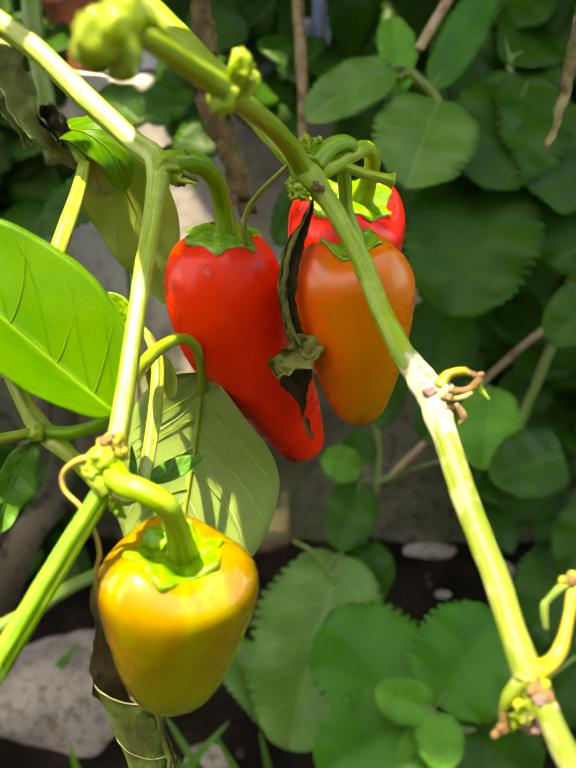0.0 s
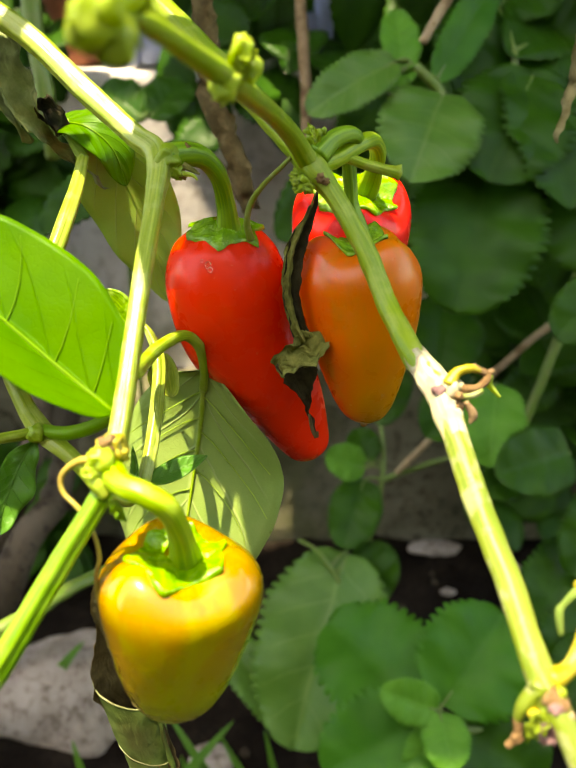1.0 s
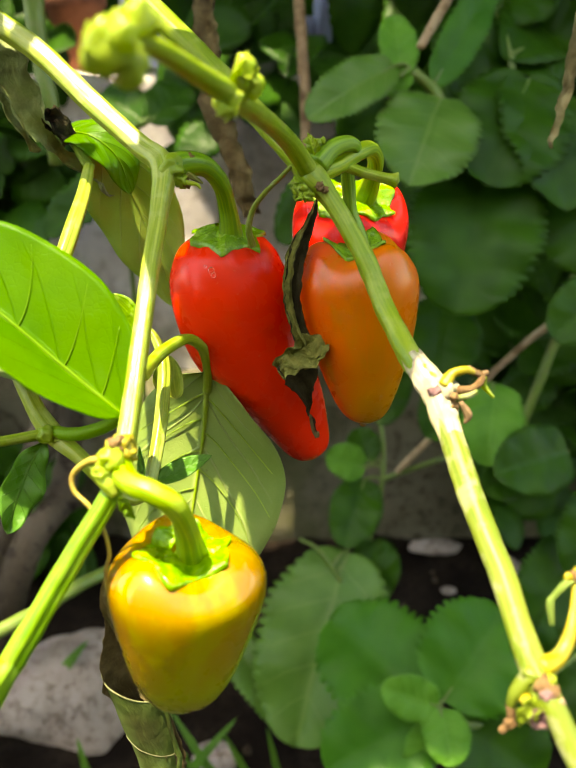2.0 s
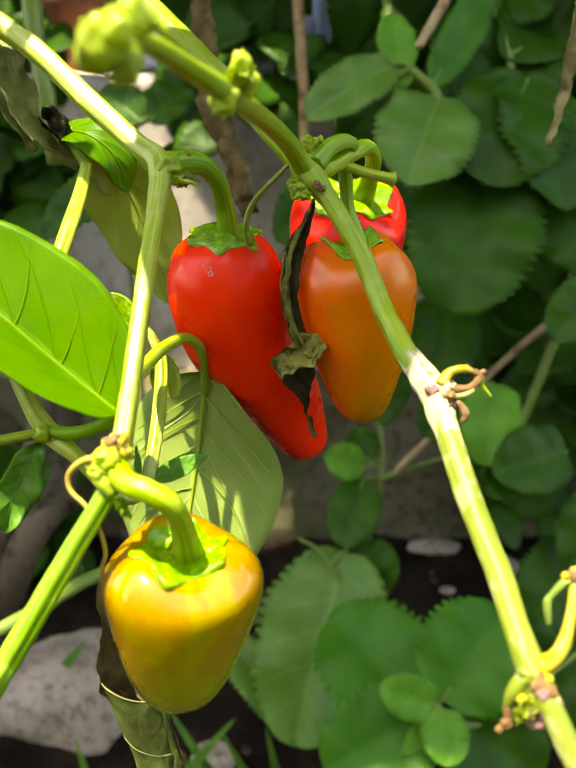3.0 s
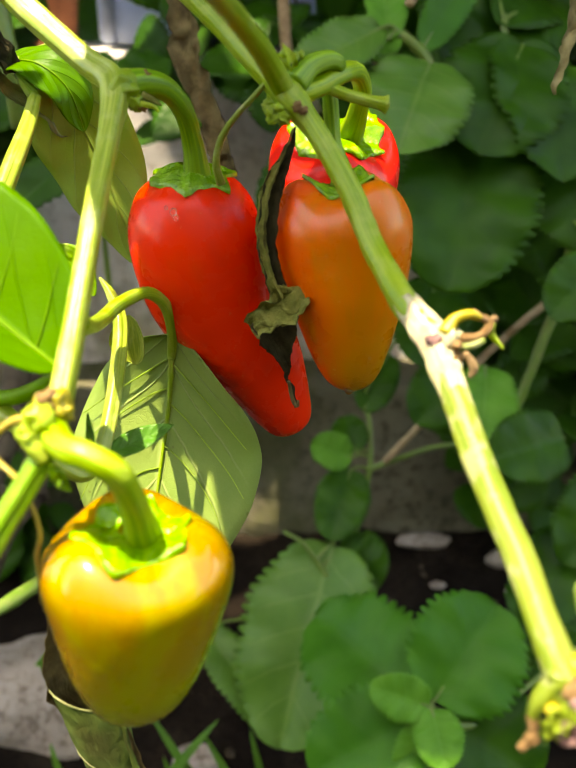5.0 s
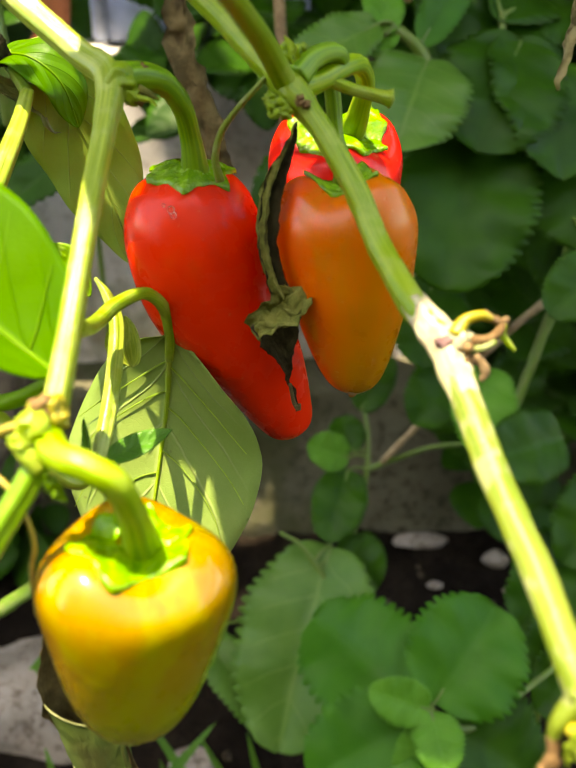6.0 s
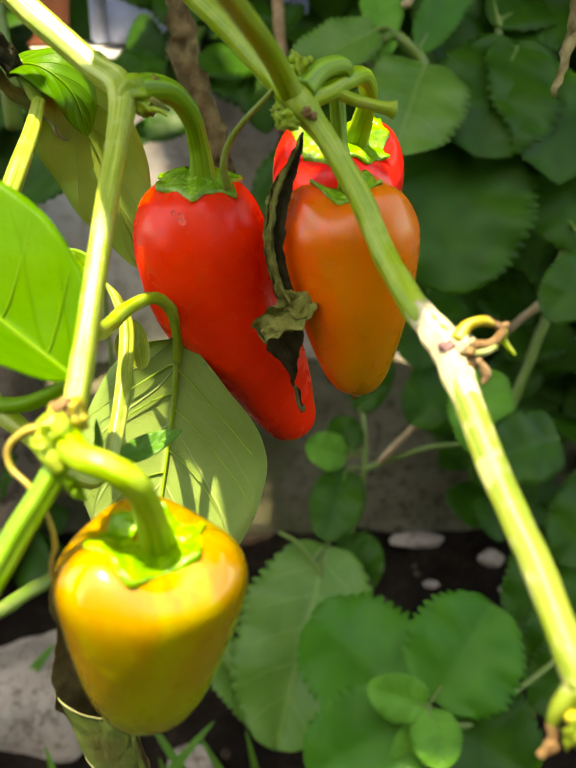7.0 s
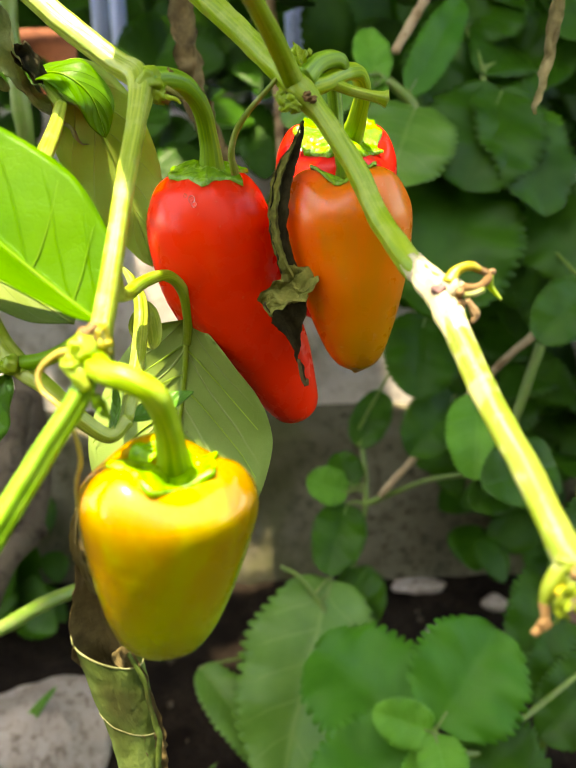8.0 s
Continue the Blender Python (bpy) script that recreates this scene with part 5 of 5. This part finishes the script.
herb("herb with rounded leaves on thin stems by the wall", (0.10, 0.66, 0.0),
     [([(0.0625, 0.5769, 0.1526), (0.0744, 0.6022, 0.2077), (0.0862, 0.621, 0.2604), (0.0873, 0.6431, 0.2966), (0.0819, 0.6592, 0.3197)], 0.0028),
      ([(0.0862, 0.6223, 0.2633), (0.1138, 0.614, 0.281), (0.1414, 0.6006, 0.2997), (0.1769, 0.5668, 0.3218), (0.2173, 0.5245, 0.3496)], 0.0026),
      ([(0.10, 0.66, -0.01), (0.0625, 0.5769, 0.1526)], 0.0030)],
     [((0.0695, 0.6179, 0.2658), (0.0476, 0.5664, 0.2256), 0.0235, H, dict(teeth=16)),
      ((0.0694, 0.6227, 0.2762), (0.0322, 0.6186, 0.2914), 0.0170, HY, dict(teeth=14)),
      ((0.074, 0.6247, 0.2805), (0.0638, 0.6557, 0.3001), 0.0160, H, dict(teeth=14)),
      ((0.0815, 0.6489, 0.3092), (0.1094, 0.6887, 0.3479), 0.0180, H, dict(teeth=14)),
      ((0.2173, 0.5249, 0.3503), (0.1535, 0.4958, 0.3472), 0.0265, H, dict(teeth=20)),
      ((0.1618, 0.5561, 0.3944), (0.1517, 0.5111, 0.3444), 0.0240, HY, dict(teeth=18)),
      ((0.1889, 0.5371, 0.3292), (0.1506, 0.5117, 0.3218), 0.0180, H, {}),
      ((0.1299, 0.6216, 0.4413), (0.1187, 0.574, 0.3855), 0.0320, H, {}),
      ((0.1601, 0.6123, 0.373), (0.1145, 0.573, 0.3356), 0.0260, H, {})])
herb("low herb with a pale serrated leaf", (0.03, 0.60, 0.0),
     [([(0.03, 0.62, -0.01), (0.03, 0.61, 0.06), (0.048, 0.5526, 0.1956)], 0.0030), ([(0.048, 0.5526, 0.1956), (0.0256, 0.5654, 0.2234), (0.0079, 0.5699, 0.2332)], 0.0022)],
     [((0.0528, 0.5737, 0.2175), (0.0054, 0.4703, 0.0885), 0.0560, HP, dict(teeth=20, tooth=0.15, normal=(-0.35, -0.8, 0.5))),
      ((0.0536, 0.5781, 0.2031), (0.0921, 0.5501, 0.19), 0.0330, H, {}),
      ((-0.0634, 0.551, 0.1444), (0.0054, 0.49, 0.0835), 0.0220, HP, dict(normal=(0.5, -0.7, 0.4), teeth=17))])
herb("leafy herb shoot with toothed leaves in pairs", (0.10, 0.44, 0.0),
     [([(0.10, 0.46, -0.01), (0.105, 0.43, 0.10), (0.1055, 0.3925, 0.2183)], 0.0034), ([(0.1065, 0.3962, 0.2143), (0.1349, 0.3985, 0.1954), (0.1831, 0.4254, 0.206), (0.2253, 0.4516, 0.2148)], 0.0030)],
     [((0.1049, 0.4116, 0.1999), (0.0323, 0.4928, 0.2092), 0.0430, HM, dict(teeth=14, tooth=0.15, normal=(0.0, -0.7, 0.7))),
      ((0.1072, 0.3947, 0.223), (0.1561, 0.4411, 0.2639), 0.0400, HM, dict(teeth=14, tooth=0.15, normal=(0.0, -0.7, 0.7))),
      ((0.1013, 0.394, 0.2096), (0.0257, 0.3777, 0.1743), 0.0360, HM, dict(teeth=13, tooth=0.15, normal=(0.0, -0.6, 0.8))),
      ((0.1138, 0.3999, 0.1984), (0.1811, 0.3826, 0.1607), 0.0420, H, dict(teeth=17, normal=(0.0, -0.6, 0.8))),
      ((0.1029, 0.3896, 0.2239), (0.0625, 0.3876, 0.2436), 0.0150, HY, dict(teeth=14, fold=0.35)),
      ((0.1046, 0.3889, 0.2223), (0.1094, 0.3578, 0.2028), 0.0160, HY, dict(teeth=14, fold=0.3)),
      ((0.1039, 0.3897, 0.2121), (0.0822, 0.3661, 0.1849), 0.0130, HY, dict(teeth=12, fold=0.35))])
herb("dark herb leaves low beside the stem", (0.26, 0.55, 0.0),
     [([(0.26, 0.57, -0.01), (0.255, 0.56, 0.1), (0.2445, 0.5217, 0.2237)], 0.0030)],
     [((0.2504, 0.5438, 0.2478), (0.1933, 0.4886, 0.1997), 0.0330, H, {}), ((0.2531, 0.5131, 0.2049), (0.1956, 0.4569, 0.1786), 0.0280, H, {}),
      ((0.2538, 0.4686, 0.2039), (0.1934, 0.4325, 0.1734), 0.0300, H, {}), ((0.2768, 0.5566, 0.2994), (0.229, 0.509, 0.244), 0.0300, H, {})])


def thicket(name, label, count, spot, size, mats, seed):
    """Dense small foliage that nobody could count: toothed blades in one mesh."""
    rng = random.Random(seed)
    bms = []
    for i in range(count):
        base = Vector(spot(rng))
        out = Vector((rng.uniform(-1, 1), rng.uniform(-1.0, 0.2), rng.uniform(-0.9, 0.5))).normalized()
        ln = rng.uniform(*size)
        nn = Vector((rng.uniform(-0.5, 0.5), -0.7, rng.uniform(0.1, 0.9)))
        bms.append(blade(bowed(base, base + out * ln, nn, 0.06), nn, ln * rng.uniform(0.34, 0.44), lobe=0.42, power=0.6, teeth=9, tooth=0.1, nu=18, nv=2, fold=0.15, seed=i, thick=0.0005))
    return tagged(part(name, merge(bms), mats, None), label, "foliage", kind="stuff")


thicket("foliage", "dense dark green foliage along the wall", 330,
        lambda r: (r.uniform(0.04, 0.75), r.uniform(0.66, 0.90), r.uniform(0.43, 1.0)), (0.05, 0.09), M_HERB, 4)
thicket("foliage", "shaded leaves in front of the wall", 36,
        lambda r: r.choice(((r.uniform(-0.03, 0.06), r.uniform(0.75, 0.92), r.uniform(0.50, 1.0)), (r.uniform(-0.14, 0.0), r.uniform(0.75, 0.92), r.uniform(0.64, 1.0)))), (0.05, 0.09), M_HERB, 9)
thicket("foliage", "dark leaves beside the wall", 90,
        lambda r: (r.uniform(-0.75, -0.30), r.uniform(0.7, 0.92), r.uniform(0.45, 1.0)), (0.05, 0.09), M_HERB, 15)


# dark backing added before the wall, in place of dim soil and roots
thicket("foliage", "low dark foliage added as a backing for dark soil and roots", 130,
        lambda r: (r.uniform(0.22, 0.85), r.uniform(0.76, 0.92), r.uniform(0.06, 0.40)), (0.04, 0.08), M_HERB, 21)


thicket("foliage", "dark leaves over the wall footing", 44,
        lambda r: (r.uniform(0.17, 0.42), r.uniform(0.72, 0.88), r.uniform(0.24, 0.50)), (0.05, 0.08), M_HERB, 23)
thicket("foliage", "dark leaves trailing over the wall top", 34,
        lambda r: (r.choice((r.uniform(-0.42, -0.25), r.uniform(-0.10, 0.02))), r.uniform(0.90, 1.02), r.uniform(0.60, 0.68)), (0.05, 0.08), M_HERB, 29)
# leaves added to stand for the dark wood and shadow low on the left
thicket("foliage", "dark leaves added low beside the wall to darken it", 90,
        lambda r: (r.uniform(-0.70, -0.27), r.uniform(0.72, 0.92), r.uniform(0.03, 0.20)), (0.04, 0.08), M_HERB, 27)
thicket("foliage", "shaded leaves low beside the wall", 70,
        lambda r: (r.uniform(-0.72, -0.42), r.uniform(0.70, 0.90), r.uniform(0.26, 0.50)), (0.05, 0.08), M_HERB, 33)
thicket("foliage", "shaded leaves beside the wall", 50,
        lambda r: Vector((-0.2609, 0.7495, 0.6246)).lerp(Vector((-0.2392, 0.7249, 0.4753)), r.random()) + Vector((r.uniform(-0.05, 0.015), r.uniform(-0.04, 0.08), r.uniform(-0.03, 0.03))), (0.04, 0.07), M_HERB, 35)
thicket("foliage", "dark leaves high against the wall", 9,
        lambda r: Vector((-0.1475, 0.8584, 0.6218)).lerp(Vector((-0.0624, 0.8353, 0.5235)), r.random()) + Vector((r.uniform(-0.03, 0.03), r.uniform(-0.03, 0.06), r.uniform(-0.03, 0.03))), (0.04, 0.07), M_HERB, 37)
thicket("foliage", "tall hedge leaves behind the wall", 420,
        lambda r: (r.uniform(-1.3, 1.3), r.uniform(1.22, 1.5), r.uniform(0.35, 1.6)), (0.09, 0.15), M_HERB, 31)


def hedge():
    """A dense hedge beyond the wall: an uneven body that closes the view, with its leaves in front of it."""
    bm = bmesh.new()
    rings = []
    for z in np.linspace(-0.05, 2.3, 50):
        rings.append([(x, 1.62 + 0.10 * noise.noise((x * 4, z * 4, 3)) + 0.05 * noise.noise((x * 13, z * 13, 5)) + 0.25 * max(0.0, z - 1.9) ** 2, z) for x in np.linspace(-4, 4, 160)])
    rows = skin(bm, rings, lambda i, j: (i * 0.1, j * 0.1), closed=False)
    back = [[bm.verts.new((v.co.x, 2.3, v.co.z)) for v in row] for row in (rows[-1], rows[0])]
    for j in range(159):
        bm.faces.new((rows[-1][j], rows[-1][j + 1], back[0][j + 1], back[0][j]))
        bm.faces.new((back[0][j], back[0][j + 1], back[1][j + 1], back[1][j]))
    tagged(part("hedge", bm, M_HERB, None), "dense dark green hedge beyond the garden wall", "hedge", kind="stuff")


hedge()
herb("dark leaves hanging against the wall", (-0.14, 0.66, 0.0),
     [([(-0.14, 0.66, -0.01), (-0.14, 0.66, 0.3), (-0.1346, 0.6363, 0.5457), (-0.1171, 0.6651, 0.5844)], 0.0026)],
     [((-0.1346, 0.6363, 0.5457), (-0.193, 0.5947, 0.5032), 0.0190, H, dict(teeth=12)), ((-0.1326, 0.6347, 0.5421), (-0.1206, 0.5968, 0.5075), 0.0130, H, dict(teeth=12)),
      ((-0.1171, 0.6635, 0.5807), (-0.0879, 0.6967, 0.6052), 0.0200, H, {}), ((-0.1211, 0.6634, 0.5807), (-0.1626, 0.6946, 0.6007), 0.0200, H, {}), ((-0.1249, 0.655, 0.5624), (-0.1692, 0.6565, 0.5656), 0.0180, H, {})])


def shade_tree():
    """An unseen tree, added to shade the bed from behind: trunk, limbs and a crown of many leaves, open towards the
    front.
    """
    ob = thing("tree", (-0.9, 1.9, 0.0), "unseen leafy green tree added to shade the garden bed", "tree")
    part("trunk", stalk([(-0.9, 1.9, -0.05), (-0.88, 1.88, 0.8), (-0.8, 1.8, 1.6), (-0.75, 1.75, 2.4)], [0.09, 0.075, 0.065, 0.04], seg=18, rough=0.12), M_BROWN, ob)
    for tip in ((0.6, 0.7, 2.1), (-1.4, 0.5, 2.2), (-0.3, 0.3, 2.0), (0.3, 1.8, 2.3), (-1.6, 1.6, 2.3)):
        part("limb", stalk([(-0.8, 1.8, 1.6), ((tip[0] - 0.8) / 2, (tip[1] + 1.8) / 2, 2.0), tip], [0.04, 0.028, 0.012], seg=10, rough=0.1), M_BROWN, ob)
    rng = random.Random(12)
    bms = []
    up = Vector((0, 0, 1))
    wide = (Vector((1, 0, 0)) - SUN * SUN.x).normalized()
    edge = SUN.cross(wide)
    while len(bms) < 2600:
        p = Vector((rng.uniform(-1.6, 1.4), rng.uniform(-0.10, 2.2), rng.uniform(1.75, 2.35)))
        if len(bms) < 700:
            p = Vector((rng.uniform(-1.0, 0.5), rng.uniform(-0.05, 0.3), rng.uniform(1.75, 2.1)))
        if p.dot(edge) < 0.42 or (p.dot(edge) < 0.56 and rng.random() < 0.6) or (p.dot(edge) < 0.74 and rng.random() < 0.3):
            continue
        # crown left thin here so that sun reaches the wall
        if 0.80 < p.dot(edge) < 1.10 and -0.45 < p.dot(wide) < 0.02 and rng.random() < 0.9:
            continue  # a thin place in the crown over the wall
        out = Vector((rng.uniform(-1, 1), rng.uniform(-1, 1), rng.uniform(-0.4, 0.2))).normalized()
        ln = rng.uniform(0.10, 0.17)
        nn = (up + Vector((rng.uniform(-0.5, 0.5), rng.uniform(-0.5, 0.5), 0))).normalized()
        tip = p + out * ln
        if tip.dot(edge) < 0.415:
            continue
        bms.append(blade([p, (p + tip) / 2 + nn * 0.008, tip], nn, ln * 0.36, nu=8, nv=1, fold=0.15, lobe=0.45, power=0.7, thick=0.0006))
    # extra blades at the crown's edge, placed to shade the low herb leaves
    for i in range(6):
        p = wide * (0.02 + 0.022 * i) + edge * (0.408 + 0.006 * (i % 2)) + SUN * (1.88 + 0.02 * (i % 3))
        tip = p + wide * 0.10 + edge * 0.01
        bms.append(blade([p, (p + tip) / 2 + SUN * 0.008, tip], tuple(SUN), 0.024, nu=8, nv=1, fold=0.15, lobe=0.45, power=0.7, thick=0.0006))
    tagged(part("crown", merge(bms), M_LEAF_SMALL, ob), kind="stuff")


shade_tree()


# ================= stones, twigs and things by the wall =================
def stone(label, at, size, squash, seed, mat=M_STONE, name="stone", group=""):
    bm = lump(at, size, seed, 4, 0.22, 1.0, squash)
    return tagged(part(name, bm, mat, None), label, "stone", group)


stone("rounded pinkish grey stone on the soil", (-0.235, 0.60, 0.015), 0.085, (1.0, 0.8, 0.62), 3)
stone("small grey stone on the soil", (-0.075, 0.53, 0.0), 0.022, (1.0, 0.8, 0.6), 5)
for i, (x, y, s) in enumerate(((0.12, 0.76, 0.006), (0.20, 0.78, 0.010), (0.09, 0.74, 0.005), (0.29, 0.77, 0.008), (0.245, 0.75, 0.007), (0.15, 0.74, 0.006), (0.17, 0.70, 0.005))):
    stone("pale stone at the foot of the wall", (x, y, s * 0.1), s, (1.0, 0.6, 0.42), i + 11, M_STONE, group="stones at the wall")


stone("long stone at the foot of the wall", (0.196, 0.866, 0.004), 0.036, (1.0, 0.42, 0.24), 61, M_STONE, group="stones at the wall")
stone("pale stone at the foot of the wall", (0.285, 0.82, 0.008), 0.016, (1.0, 0.7, 0.7), 62, M_STONE, group="stones at the wall")


def pebbles():
    rng = random.Random(5)
    bms = []
    for i in range(120):
        x, y = rng.uniform(-0.5, 0.6), rng.uniform(0.35, 0.95)
        s = rng.uniform(0.0015, 0.005)
        bms.append(lump((x, y, 0.02 * noise.noise((x * 6, y * 6, 0)) + 0.010 * noise.noise((x * 22, y * 22, 1)) + s * 0.3), s, i, 1, 0.4))
    return tagged(part("gravel", merge(bms), M_DARKSTONE, None), "scattered small gravel on dark soil", "gravel", kind="stuff")


pebbles()
for pts, rr, mat, label in (
        ([(0.172, 0.5967, 0.387), (0.2013, 0.6035, 0.4137), (0.2261, 0.6084, 0.4362), (0.2539, 0.6379, 0.4764), (0.2697, 0.6742, 0.5313)], [0.0030, 0.0032, 0.0036, 0.0040, 0.004], M_TAN_TWIG, "dry tan twig among the herbs"),
        ([(0.098, 0.6124, 0.2776), (0.1258, 0.6082, 0.3163), (0.172, 0.5967, 0.387)], [0.0030, 0.0032, 0.0032], M_TAN_TWIG, "dry tan twig among the herbs"),
        ([(0.0829, 0.5374, 0.6413), (0.0946, 0.5509, 0.6585), (0.1097, 0.5672, 0.682), (0.1309, 0.6153, 0.7147), (0.17, 0.70, 0.80)], [0.0030, 0.0033, 0.0034, 0.0036, 0.004], M_TAN_TWIG, "reddish brown twig hanging down"),
        ([(0.2012, 0.5946, 0.3345), (0.2167, 0.6052, 0.3815), (0.2355, 0.6235, 0.4331), (0.2493, 0.6494, 0.4775)], [0.0040, 0.0042, 0.0044, 0.0044], M_HERB_STEM, "olive stem among the herbs"),
        ([(0.0117, 0.6302, 0.5559), (0.0106, 0.6759, 0.6075), (0.0078, 0.7181, 0.6513), (0.002, 0.7951, 0.7231)], [0.004, 0.0045, 0.005, 0.005], M_BROWN, "brown woody vine stem in shade"),
        ([(-0.1682, 0.3155, 0.3507), (-0.1433, 0.338, 0.3516), (-0.1268, 0.3684, 0.346), (-0.1006, 0.3985, 0.3396), (-0.0557, 0.448, 0.3275)], [0.0042, 0.0042, 0.0042, 0.0040, 0.0040], M_HERB_STEM, "bent green stem near the ground"),
        ([(-0.1507, 0.5006, 0.6815), (-0.1508, 0.4974, 0.6506), (-0.1462, 0.4887, 0.6077), (-0.1475, 0.4957, 0.5749)], [0.0062, 0.006, 0.0055, 0.005], M_HERB_STEM, "yellowish stem in the shade"),
        ([(-0.33, 0.55, -0.02), (-0.30, 0.58, 0.10), (-0.2189, 0.5267, 0.3073), (-0.2133, 0.5712, 0.3325), (-0.2182, 0.6321, 0.3691)], [0.011, 0.010, 0.011, 0.011, 0.012], M_DARKSTONE, "grey-brown woody stem by the wall"),
        ([(-0.32, 0.52, -0.02), (-0.2148, 0.4954, 0.2633), (-0.1962, 0.5505, 0.2874), (-0.2059, 0.6315, 0.32), (-0.2326, 0.6989, 0.3707)], [0.013, 0.013, 0.012, 0.011, 0.012], M_DARKSTONE, "grey-brown woody stem by the wall")):
    bm = stalk(pts, rr, seg=12, rough=0.2)
    if mat is not M_DARKSTONE:
        tagged(part("twig", bm, mat, None), label, "twig")
        continue
    woody = thing("woody_stem", pts[0], label, "stem")
    part("bark", bm, mat, woody)
    for i in (2, 3):
        part("knot", lump(pts[i], rr[i] * 1.25, i, 3, 0.5), mat, woody, "swollen knot")


def blade_of_grass(base, tip, half):
    ob = tagged(part("grass_blade", blade(bowed(base, tip, (0, -0.6, 0.8), 0.15), (0, -0.6, 0.8), half, lobe=0.35, power=0.6, fold=0.25, nu=16, nv=2), M_GRASS, None),
                "bright green grass blade by the soil", "grass", "grass blades")
    return ob


for b, t, h in (((-0.1146, 0.4982, -0.0182), (-0.0476, 0.5024, 0.0867), 0.005), ((-0.0494, 0.4946, -0.026), (-0.1124, 0.5204, 0.0781), 0.0045), ((-0.2022, 0.4916, 0.0156), (-0.1437, 0.457, 0.036), 0.004), ((-0.1773, 0.491, -0.0097), (-0.1926, 0.4943, 0.0693), 0.004),
                ((-0.246, 0.5847, 0.0267), (-0.2036, 0.5926, 0.0918), 0.006), ((-0.027, 0.5123, -0.0355), (-0.0624, 0.5113, 0.058), 0.004), ((-0.0832, 0.5032, -0.0312), (-0.0984, 0.5035, 0.0412), 0.004), ((-0.0079, 0.5095, -0.0177), (-0.0217, 0.5134, 0.0625), 0.0035)):
    blade_of_grass(b, t, h)


def box(bm, lo, hi, bevel=0.003):
    res = bmesh.ops.create_cube(bm, size=1.0)
    for v in res["verts"]:
        v.co = Vector([(a + b) / 2 + c * (b - a) for a, b, c in zip(lo, hi, v.co)])
    edges = list({e for v in res["verts"] for e in v.link_edges})
    bmesh.ops.bevel(bm, geom=edges, offset=bevel, segments=2, affect='EDGES')
    return bm


def crate(x, y, z, w, d, h):
    """An open plastic crate with posts and rails."""
    ob = thing("plastic_crate", (x, y, z), "pale blue-grey plastic crate on the wall", "crate")
    t = 0.018
    for sx in (0, 1):
        for sy in (0, 1):
            part("post", box(bmesh.new(), (x + sx * (w - t), y + sy * (d - t), z), (x + sx * (w - t) + t, y + sy * (d - t) + t, z + h)), M_PLASTIC, ob)
    for level, tall in ((0.0, 0.055), (h - 0.05, 0.05)):
        for sy in (0, 1):
            part("rail", box(bmesh.new(), (x + t, y + sy * (d - t) + 0.003, z + level), (x + w - t, y + sy * (d - t) + t - 0.003, z + level + tall)), M_PLASTIC, ob)
        for sx in (0, 1):
            part("rail", box(bmesh.new(), (x + sx * (w - t) + 0.003, y + t, z + level), (x + sx * (w - t) + t - 0.003, y + d - t, z + level + tall)), M_PLASTIC, ob)
    part("bottom", box(bmesh.new(), (x + 0.004, y + 0.004, z + 0.004), (x + w - 0.004, y + d - 0.004, z + 0.010)), M_PLASTIC, ob)
    return ob


crate(-0.195, 0.965, 0.607, 0.24, 0.14, 0.20)


def clay_pot(x, y, z, r, h):
    ob = thing("flower_pot", (x, y, z), "reddish terracotta flower pot on the wall", "pot")
    bm = bmesh.new()
    prof = [(0.0, 0.0), (r * 0.7, 0.0), (r * 0.9, h * 0.78), (r, h * 0.79), (r * 1.02, h), (r * 0.9, h), (r * 0.85, h * 0.8), (r * 0.6, h * 0.2), (0.0, h * 0.2)]
    seg = 40
    skin(bm, [[(x + q * math.cos(2 * math.pi * j / seg), y + q * math.sin(2 * math.pi * j / seg), z + k) for j in range(seg)] for q, k in [(max(a, 1e-4), b) for a, b in prof]], lambda i, j: (i * 0.1, j / seg))
    part("body", bm, M_CLAY, ob)
    return ob


clay_pot(-0.262, 1.03, 0.604, 0.038, 0.085)
